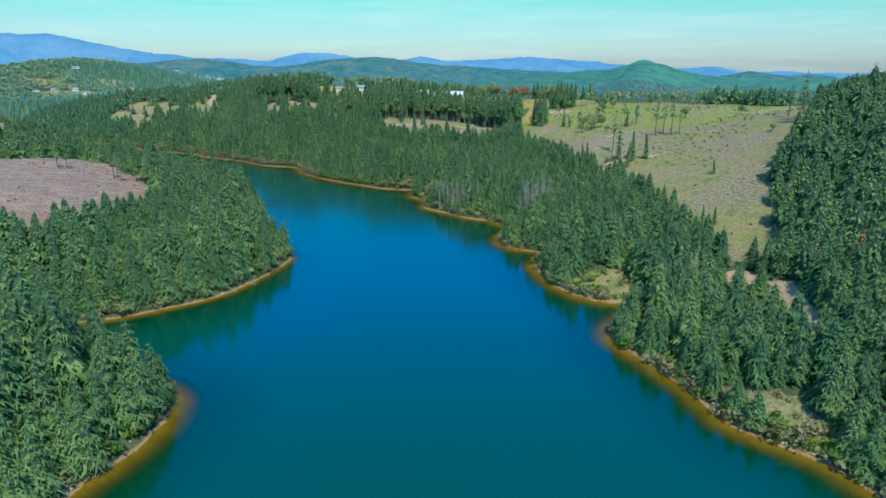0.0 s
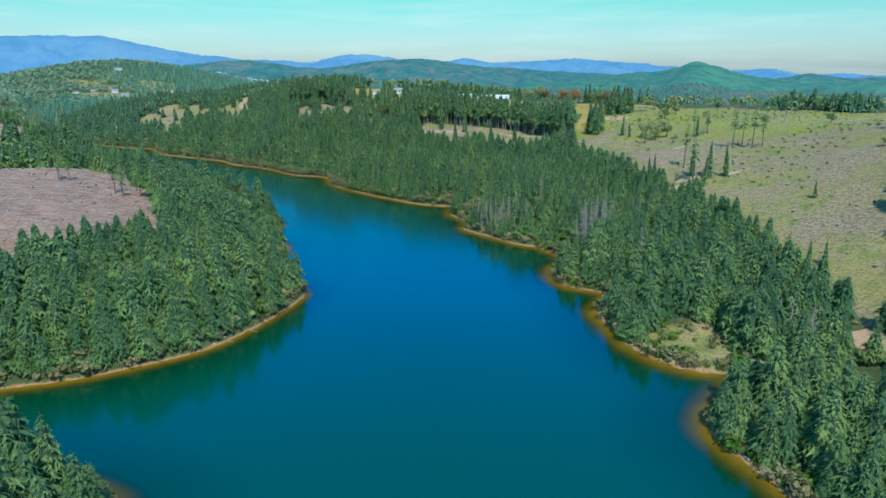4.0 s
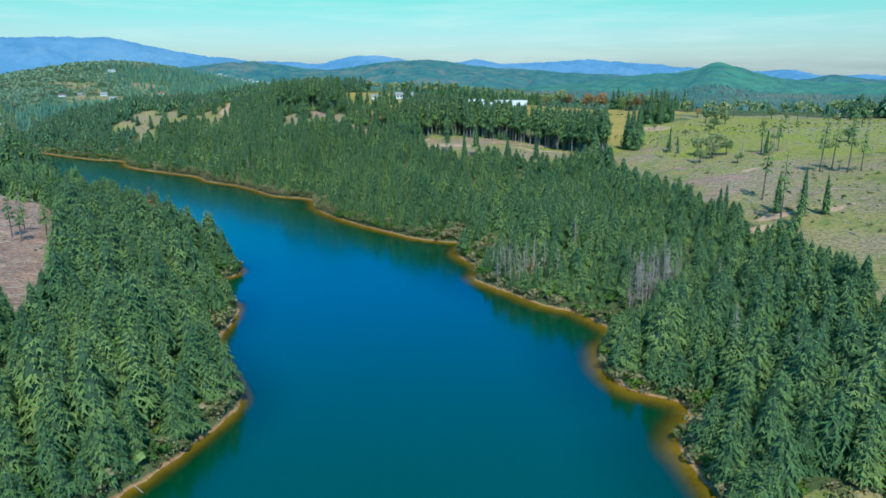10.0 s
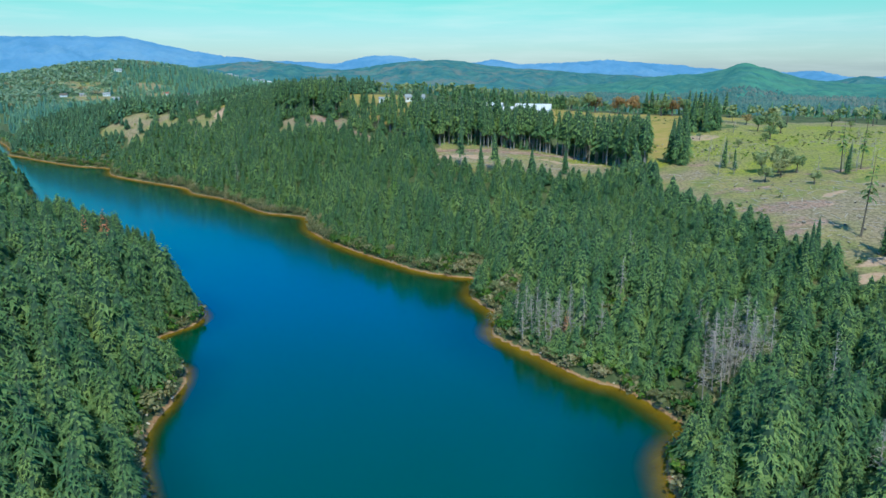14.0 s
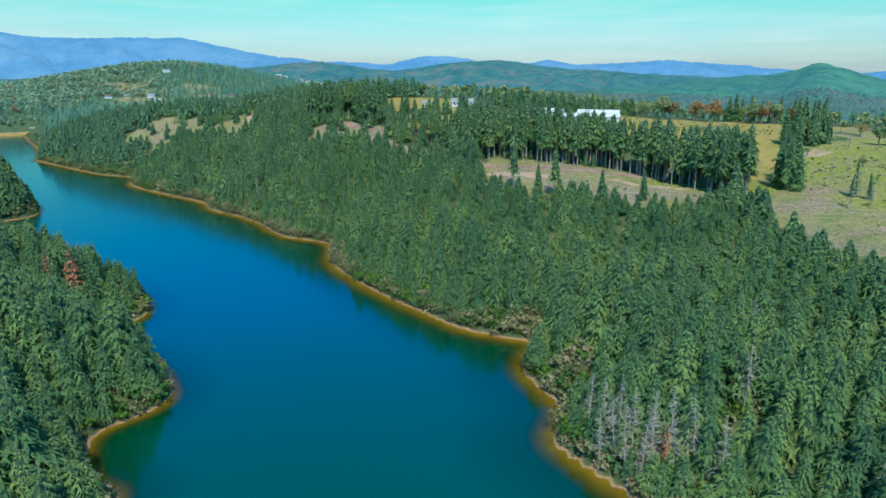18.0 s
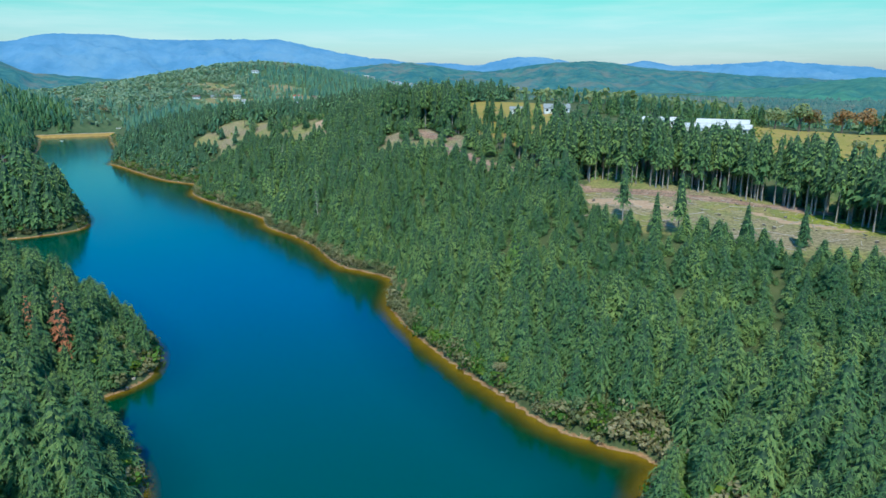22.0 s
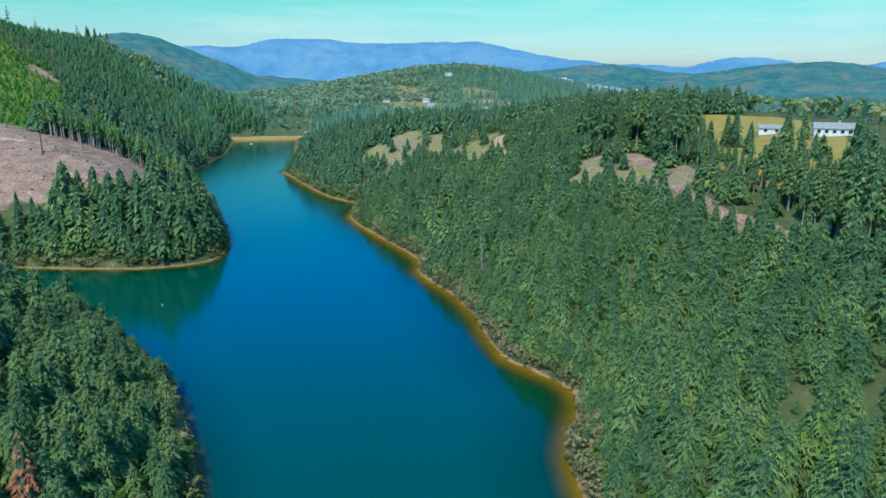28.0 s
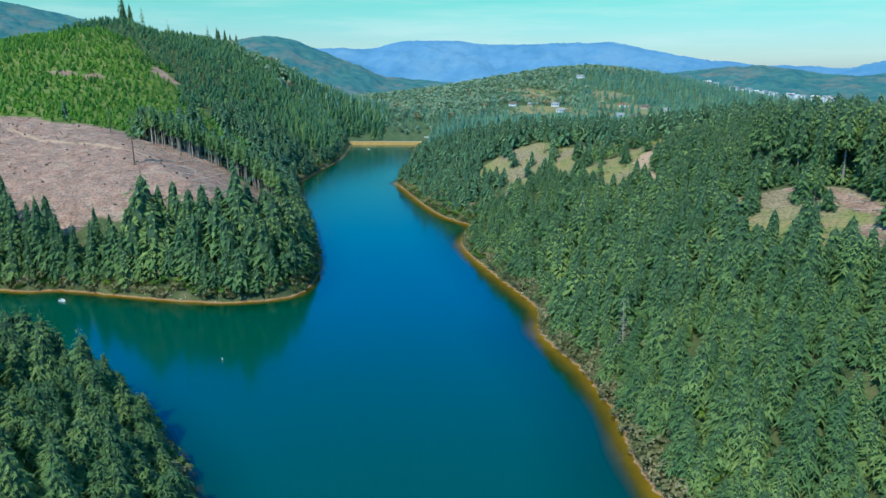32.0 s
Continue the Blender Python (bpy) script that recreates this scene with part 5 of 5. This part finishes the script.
gk = (covers(x, y, d)[0] > 0.6) & (y > 260) & (waves(x, y, 22, 71) > 0.15) & (d > 30)
rows = rows_for(x[gk], y[gk], z[gk], rs.uniform(0.15, 0.7, gk.sum()), 1.0, models, 0.9, 1.6)
stuff("field_scrub", "low olive scrub over the grassy fields", "brush", models, rows, (SHRUB, GREENSHRUB))

# ---- logged slopes: stumps, slash and logs ----
stump = merge([(*tube([(0, 0, -0.2), (0, 0, 0.5)], [0.42, 0.34], 7), 0), (np.array([(0.34 * math.cos(a), 0.34 * math.sin(a), 0.5) for a in np.linspace(0, 5.38, 7)]), np.array([(0, k, k + 1) for k in range(1, 6)]), 1)])


def stick(rng, length, r):
    a = rng.uniform(-0.12, 0.12)
    v, f = tube([(0, 0, -length / 2), (0.1, 0.05, 0), (0, 0, length / 2)], [r, r * 0.9, r * 0.6], 5)
    c, s = math.cos(1.5708 + a), math.sin(1.5708 + a)
    return np.stack([v[:, 0] * c + v[:, 2] * s, v[:, 1], -v[:, 0] * s + v[:, 2] * c + r * 0.5], 1), f


slash = [merge([(*stick(ra, ra.uniform(1.5, 5), ra.uniform(0.06, 0.16)), 2) for _ in range(1)]) for _ in range(6)]
x, y = jitter(-640, -120, 230, 700, 4.6)
d, we, z = plan(x, y)
c_ = covers(x, y, d)[1] > 0.45
x2, y2 = jitter(-95, 60, 520, 600, 5.0)
d2, we2, z2 = plan(x2, y2)
c2 = covers(x2, y2, d2)[0] > 0.6
x3, y3 = jitter(60, 330, 280, 640, 4.4)
d3, we3, z3 = plan(x3, y3)
c3 = (covers(x3, y3, d3)[0] > 0.6) & (waves(x3, y3, 16, 73) + 0.5 * waves(x3, y3, 45, 74) > 0.05)
x, y, z = np.concatenate([x[c_], x2[c2], x3[c3]]), np.concatenate([y[c_], y2[c2], y3[c3]]), np.concatenate([z[c_], z2[c2], z3[c3]])
models = [stump] + slash + slash[:4]
stuff("logging_debris", "stumps and grey slash after logging", "logging debris", models, rows_for(x, y, z, rs.uniform(0.7, 1.5, len(x)), 1.0, models), (BARK, GREYWOOD, GREYWOOD))
log_meshes = []
for k in range(4):
    v, f = stick(ra, 9 + k, 0.22)
    log_meshes.append(raw_mesh("log", v, f, None, (GREYWOOD,), True))
for x, y, t in ((-396, 598, 30), (-402, 603, 26), (-410, 600, 24), (-420, 606, 28), (-505, 585, 5), (-350, 590, 60), (-180, 350, 20), (-200, 330, 75), (-215, 365, 10), (-172, 330, 40), (-240, 380, 0), (-190, 390, 120), (-20, 560, 15), (15, 556, 160), (-45, 566, 40)):
    ob = tagged(new("log", log_meshes[ra.randrange(4)]), "weathered grey felled log on cleared ground", "log", "felled logs")
    ob.matrix_world = Matrix.LocRotScale((x, y, ground_at(x, y) + 0.1), Euler((0, 0, radians(t))), None)
for x, y, t in ((-156, 455, 60), (-155, 457, 80), (-76, 256, -40), (-81, 247, -30), (58, 236, 20), (44, 262, 100), (78, 139, 150), (-9, 404, 20), (-147, 577, 30)):
    ob = tagged(new("driftwood", log_meshes[ra.randrange(4)]), "pale driftwood log lying at the waterline", "driftwood", "driftwood")
    ob.matrix_world = Matrix.LocRotScale((x, y, 0.1), Euler((0, 0, radians(t))), Vector((0.5, 0.7, 0.7)))
# undergrowth filling the first metres behind the banks
tuft_models = [merge([(*leaf_cloud(ra, 1.6, 1.3, 0.9, 18, 0.6, 3), k % 3)]) for k in range(6)]
a, b = jitter(-560, 110, 100, 840, 3.0)
d, _, z = plan(a, b)
ok = (d > 1.5) & (d < 15) & (covers(a, b, d)[0] < 0.4)
stuff("undergrowth", "dark green undergrowth below the firs", "brush", tuft_models, rows_for(a[ok], b[ok], z[ok], rs.uniform(0.6, 1.5, ok.sum()), 1.0, tuft_models), (FIR, GREENSHRUB, SHRUB))
# stones along the waterline
ico = bmesh.new()
bmesh.ops.create_icosphere(ico, subdivisions=1, radius=0.5)
stone_v = np.array([(v.co.x * 1.3, v.co.y, v.co.z * 0.6 + 0.1) for v in ico.verts])
stone_f = np.array([[v.index for v in f.verts] for f in ico.faces])
ico.free()
stone_models = [(stone_v * (1 + 0.2 * np.sin(np.arange(len(stone_v)) * (k + 1.7)))[:, None], stone_f, np.zeros(len(stone_f))) for k in range(4)]
a, b = [], []
for line in (EAST, WEST):
    p0, p1 = along(line, 2.3)
    a.append(p0 + rs.uniform(-2.0, 2.0, len(p0)))
    b.append(p1 + rs.uniform(-2.0, 2.0, len(p0)))
a, b = np.concatenate(a), np.concatenate(b)
d, _, z = plan(a, b)
ok = (d > 0) & (d < 2.2) & (b > 90)
STONE = simple("shore_stone", (0.3, 0.22, 0.15), (0.6, 0.5, 0.4), 3.0, 0.85)
stuff("shore_stones", "pale stones and clods along the waterline", "stones", stone_models, rows_for(a[ok], b[ok], z[ok], rs.uniform(0.3, 1.2, ok.sum()), 1.0, stone_models), (STONE,))

# ---- buildings ----
WHITE = simple("white_siding", (0.68, 0.68, 0.66), (0.82, 0.82, 0.8), 0.8, 0.6)
TANWALL = simple("tan_siding", (0.4, 0.33, 0.25), (0.5, 0.42, 0.33), 0.8, 0.7)
WHITEROOF = simple("white_metal_roof", (0.6, 0.55, 0.52), (0.74, 0.69, 0.66), 0.5, 0.6)
GREYROOF = simple("grey_roof", (0.24, 0.23, 0.22), (0.38, 0.37, 0.36), 1.0, 0.8)
BROWNROOF = simple("brown_roof", (0.12, 0.08, 0.06), (0.2, 0.14, 0.1), 1.0, 0.8)
REDROOF = simple("red_roof", (0.32, 0.1, 0.05), (0.42, 0.16, 0.09), 1.0, 0.7)
GLASS, n, l, p = mat("window_glass")
p.inputs["Base Color"].default_value = (0.03, 0.04, 0.05, 1)
p.inputs["Roughness"].default_value = 0.08
CONCRETE = simple("concrete", (0.42, 0.4, 0.37), (0.58, 0.56, 0.52), 0.7, 0.85)
DRYDAM = simple("dry_grass_dam", (0.3, 0.17, 0.04), (0.44, 0.27, 0.08), 0.3, 0.95)


def box_bm(bm, x0, y0, z0, x1, y1, z1):
    m = Matrix.Translation(((x0 + x1) / 2, (y0 + y1) / 2, (z0 + z1) / 2)) @ Matrix.Diagonal((x1 - x0, y1 - y0, z1 - z0, 1))
    bmesh.ops.create_cube(bm, size=1, matrix=m)


def bm_part(name, bm, material, parent, label=""):
    me = bpy.data.meshes.new(name)
    bm.to_mesh(me)
    bm.free()
    me.materials.append(material)
    return part(name, me, parent, label)


def house(name, label, category, x, y, turn, length, width, eave, rise, wall_m, roof_m, windows=4, group="", sink=0.6, z=None):
    """A gabled building: walls, roof with overhang, windows, door and chimney."""
    ob = tagged(new(name), label, category, group)
    ob.location = (x, y, (ground_at(x, y) if z is None else z))
    ob.rotation_euler = (0, 0, radians(turn))
    L, W = length / 2, width / 2
    bm = bmesh.new()
    prof = [(-W, -sink), (W, -sink), (W, eave), (0, eave + rise), (-W, eave)]
    vs = [[bm.verts.new((sx_, py, pz)) for py, pz in prof] for sx_ in (-L, L)]
    bm.faces.new(vs[0][::-1])
    bm.faces.new(vs[1])
    for k in range(5):
        bm.faces.new((vs[0][k], vs[0][(k + 1) % 5], vs[1][(k + 1) % 5], vs[1][k]))
    bm_part("wall", bm, wall_m, ob)
    bm = bmesh.new()
    o, t = 0.5, 0.22
    rf_ = [(-W - o, eave - o * rise / W + 0.05), (0, eave + rise + 0.05), (W + o, eave - o * rise / W + 0.05), (W + o, eave - o * rise / W + 0.05 + t), (0, eave + rise + 0.05 + t), (-W - o, eave - o * rise / W + 0.05 + t)]
    vs = [[bm.verts.new((sx_, py, pz)) for py, pz in rf_] for sx_ in (-L - o, L + o)]
    for q in ((0, 1, 4, 5), (1, 2, 3, 4)):
        bm.faces.new([vs[0][k] for k in q[::-1]])
        bm.faces.new([vs[1][k] for k in q])
    for k in range(6):
        bm.faces.new((vs[0][k], vs[0][(k + 1) % 6], vs[1][(k + 1) % 6], vs[1][k]))
    bm_part("roof", bm, roof_m, ob)
    for k in range(windows):
        cx = -L + length * (k + 0.6) / (windows + 0.2)
        for sgn in (-1, 1):
            bm = bmesh.new()
            box_bm(bm, cx - 0.6, sgn * W - 0.04, eave * 0.38, cx + 0.6, sgn * W + 0.04, eave * 0.8)
            pane = bm_part("window", bm, GLASS, ob)
            if category in ("barn", "house", "outbuilding") and y < 1000:
                bm = bmesh.new()
                z0, z1 = eave * 0.38, eave * 0.8
                for xa, xb, za, zb in ((-0.7, -0.6, z0 - 0.1, z1 + 0.1), (0.6, 0.7, z0 - 0.1, z1 + 0.1), (-0.6, 0.6, z1, z1 + 0.1), (-0.6, 0.6, z0 - 0.1, z0)):
                    box_bm(bm, cx + xa, sgn * W - 0.07, za, cx + xb, sgn * W + 0.07, zb)
                bm_part("window_frame", bm, TANWALL, pane)
    bm = bmesh.new()
    box_bm(bm, L - 0.04, -0.6, 0, L + 0.05, 0.6, 2.1)
    bm_part("door", bm, BROWNROOF, ob)
    if category == "house":
        bm = bmesh.new()
        box_bm(bm, L * 0.3 - 0.4, W * 0.3 - 0.4, eave, L * 0.3 + 0.4, W * 0.3 + 0.4, eave + rise + 0.9)
        bm_part("chimney", bm, CONCRETE, ob)
    return ob


house("long_barn", "long white farm building with a pale metal roof", "barn", 3, 702, -8, 34, 12, 2.6, 1.6, WHITE, WHITEROOF, 7, "white farm buildings")
house("long_barn", "white farm building with a pale metal roof", "barn", -24, 708, -8, 18, 10, 2.6, 1.5, WHITE, WHITEROOF, 4, "white farm buildings")
house("long_barn", "low white shed behind the long barn", "barn", 8, 722, -8, 26, 9, 3.0, 1.8, WHITE, WHITEROOF, 5, "white farm buildings")
house("farmhouse", "white house with a grey-blue roof by the meadow", "house", -85, 741, 12, 15, 10, 3.0, 2.0, WHITE, GREYROOF, 5)
house("garage", "low white outbuilding beside the farmhouse", "outbuilding", -110, 748, 12, 10, 6, 2.6, 1.2, WHITE, GREYROOF, 2)
house("ranch_house", "low dark-roofed house at the edge of a clearing", "house", -294, 824, 20, 20, 9, 3.0, 1.8, TANWALL, BROWNROOF, 4)
for k, (x, y, t, wm, rm, lb) in enumerate(((-541, 1228, 20, WHITE, GREYROOF, "white house with a grey roof on the far hillside"), (-520, 1236, 15, TANWALL, BROWNROOF, "tan house with a dark brown roof on the far hillside"),
                                           (-495, 1245, 10, TANWALL, BROWNROOF, "tan house with a brown roof on the far hillside"), (-631, 1393, 30, WHITE, REDROOF, "tall white house with a red roof on a knoll"),
                                           (-690, 1300, 25, WHITE, GREYROOF, "pale house with a grey roof on the far hillside"), (-720, 1285, 25, TANWALL, GREYROOF, "tan house with a grey roof on the far hillside"),
                                           (-750, 1275, 25, WHITE, BROWNROOF, "white house with a brown roof on the far hillside"), (-536, 906, 30, TANWALL, REDROOF, "house with a red roof among trees"),
                                           (-640, 1242, 20, WHITE, GREYROOF, "white house with a grey roof among trees"), (-820, 1560, 20, WHITE, GREYROOF, "white house high on the wooded hill"), (-600, 1402, 15, TANWALL, BROWNROOF, "tan house with a brown roof above the pasture"), (-570, 1407, 15, WHITE, GREYROOF, "white house with a grey roof above the pasture"))):
    house("hillside_house", lb, "house", x, y, t, 11 + 3 * (k % 2), 8, 3.2, 2.2, wm, rm, 3, "houses on the far hillside")
# a town far down the valley
for k in range(52):
    b = radians(-24.5 + 9.5 * ra.random())
    q = 1500 + 420 * ra.random()
    x, y = -97 + q * math.sin(b), 459 + q * math.cos(b)
    house("town_house", "small pale building of the far town", "house", x, y, ra.uniform(0, 180), ra.uniform(8, 17), ra.uniform(7, 10), ra.uniform(3, 5), 2.0, WHITE if k % 3 else TANWALL, (WHITEROOF, GREYROOF, BROWNROOF)[k % 3], 2, "buildings of the far town", z=ground_at(x, y) + 9, sink=16)

# ---- the dam ----
dam = tagged(new("dam"), "low earth dam with a dry ochre grass face", "dam")
dam.location = (-721, 993, 0)
ang = math.atan2(1026 - 960, -687 + 755)
dam.rotation_euler = (0, 0, ang)
bm = bmesh.new()
prof = [(-11, -4), (-3.5, 3.0), (3.5, 3.0), (18, -5)]
N = 24
rows_v = []
for k in range(N + 1):
    xx = -56 + 112 * k / N
    rows_v.append([bm.verts.new((xx, -py, pz + (0.25 * math.sin(k * 1.9) if 0 < j < 3 else 0))) for j, (py, pz) in enumerate(prof)])
for k in range(N):
    for j in range(3):
        bm.faces.new((rows_v[k][j], rows_v[k][j + 1], rows_v[k + 1][j + 1], rows_v[k + 1][j]))
bmesh.ops.recalc_face_normals(bm, faces=bm.faces)
bm_part("embankment", bm, DRYDAM, dam)
bm = bmesh.new()
box_bm(bm, -55, -2.4, 3.1, 55, 2.4, 3.3)
bm_part("crest_track", bm, STONE, dam, "pale gravel track")
bm = bmesh.new()
box_bm(bm, 52, 4, 0, 68, 9, 7.5)
box_bm(bm, 48, 9, 2, 70, 10, 8.3)
bm_part("spillway", bm, CONCRETE, dam, "pale concrete spillway wall")
bm = bmesh.new()
box_bm(bm, 60, 12, 2, 66, 17, 8)
bm_part("gatehouse", bm, WHITE, dam, "small white gatehouse")


# ---- boats, buoy and truck ----
BLACKPAINT = simple("dark_paint", (0.02, 0.025, 0.05), (0.04, 0.05, 0.08), 1.0, 0.3)
STEEL = simple("grey_steel", (0.4, 0.4, 0.41), (0.55, 0.55, 0.56), 2.0, 0.35, 0.8)
RUBBER = simple("rubber", (0.02, 0.02, 0.02), (0.04, 0.04, 0.04), 3.0, 0.8)


def boat(x, y, turn, length):
    ob = tagged(new("motor_boat"), "small white open motor boat on the water", "boat", "boats on the lake")
    ob.location, ob.rotation_euler = (x, y, 0), (0, 0, radians(turn))
    bm = bmesh.new()
    rings = []
    for u in (0, 0.25, 0.5, 0.75, 0.93, 1.0):
        w = length * 0.19 * (1 - max(0, u - 0.45) ** 2 * 3.2)
        zt = 0.55 + 0.25 * u * u
        rings.append([bm.verts.new((length * (u - 0.5), py, pz)) for py, pz in ((-w, zt), (-w * 0.75, -0.1), (0, -0.25), (w * 0.75, -0.1), (w, zt), (w * 0.82, zt - 0.04), (w * 0.6, 0.1), (-w * 0.6, 0.1), (-w * 0.82, zt - 0.04))])
    for a_, b_ in zip(rings[:-1], rings[1:]):
        for k in range(9):
            bm.faces.new((a_[k], a_[(k + 1) % 9], b_[(k + 1) % 9], b_[k]))
    bm.faces.new(rings[0][::-1])
    bm.faces.new(rings[-1])
    bm_part("hull", bm, WHITE, ob)
    for u in (-0.18, 0.12):
        bm = bmesh.new()
        box_bm(bm, length * u - 0.2, -length * 0.12, 0.3, length * u + 0.2, length * 0.12, 0.42)
        bm_part("bench", bm, TANWALL, ob)
    bm = bmesh.new()
    box_bm(bm, -length * 0.5 - 0.35, -0.18, 0.05, -length * 0.5 - 0.02, 0.18, 0.95)
    bmesh.ops.bevel(bm, geom=bm.edges[:], offset=0.06, segments=1, affect="EDGES")
    bm_part("outboard_motor", bm, BLACKPAINT, ob)
    return ob


boat(-372, 531, 15, 3.6)
boat(-690, 944, -20, 6.5)
buoy = tagged(new("buoy"), "small white marker buoy floating on the lake", "buoy")
buoy.location = (-278, 547, 0)
bm = bmesh.new()
bmesh.ops.create_cone(bm, cap_ends=True, segments=12, radius1=0.22, radius2=0.12, depth=0.9, matrix=Matrix.Translation((0, 0, 0.4)))
bm_part("float", bm, WHITE, buoy)
bm = bmesh.new()
bmesh.ops.create_cone(bm, cap_ends=True, segments=12, radius1=0.24, radius2=0.24, depth=0.15, matrix=Matrix.Translation((0, 0, 0.1)))
bm_part("band", bm, REDROOF, buoy, "orange band")

truck = tagged(new("pickup_truck"), "dark pickup truck parked on the logged slope", "truck")
tz = ground_at(-262, 440)
truck.location, truck.rotation_euler = (-262, 440, tz), (0, 0, radians(5))
bm = bmesh.new()
box_bm(bm, -2.7, -0.95, 0.5, 2.7, 0.95, 1.15)
bmesh.ops.bevel(bm, geom=bm.edges[:], offset=0.1, segments=2, affect="EDGES")
bm_part("body", bm, BLACKPAINT, truck)
bm = bmesh.new()
box_bm(bm, -0.6, -0.85, 1.1, 1.3, 0.85, 1.85)
bmesh.ops.bevel(bm, geom=bm.edges[:], offset=0.18, segments=2, affect="EDGES")
bm_part("cab", bm, GLASS, truck)
for wx_ in (-1.7, 1.75):
    for wy_ in (-0.9, 0.9):
        bm = bmesh.new()
        bmesh.ops.create_cone(bm, cap_ends=True, segments=14, radius1=0.4, radius2=0.4, depth=0.28, matrix=Matrix.Translation((wx_, wy_, 0.4)) @ Matrix.Rotation(1.5708, 4, "X"))
        wheel = bm_part("wheel", bm, RUBBER, truck)
        bm = bmesh.new()
        bmesh.ops.create_cone(bm, cap_ends=True, segments=10, radius1=0.22, radius2=0.2, depth=0.3, matrix=Matrix.Translation((wx_, wy_, 0.4)) @ Matrix.Rotation(1.5708, 4, "X"))
        bm_part("rim", bm, STEEL, wheel, "grey steel rim")
for wy_ in (-0.7, 0.7):
    bm = bmesh.new()
    box_bm(bm, 2.66, wy_ - 0.18, 0.8, 2.74, wy_ + 0.18, 1.0)
    bm_part("headlight", bm, WHITE, truck, "pale headlight")
bm = bmesh.new()
box_bm(bm, 2.66, -0.95, 0.48, 2.82, 0.95, 0.66)
bm_part("bumper", bm, STEEL, truck, "grey steel bumper")
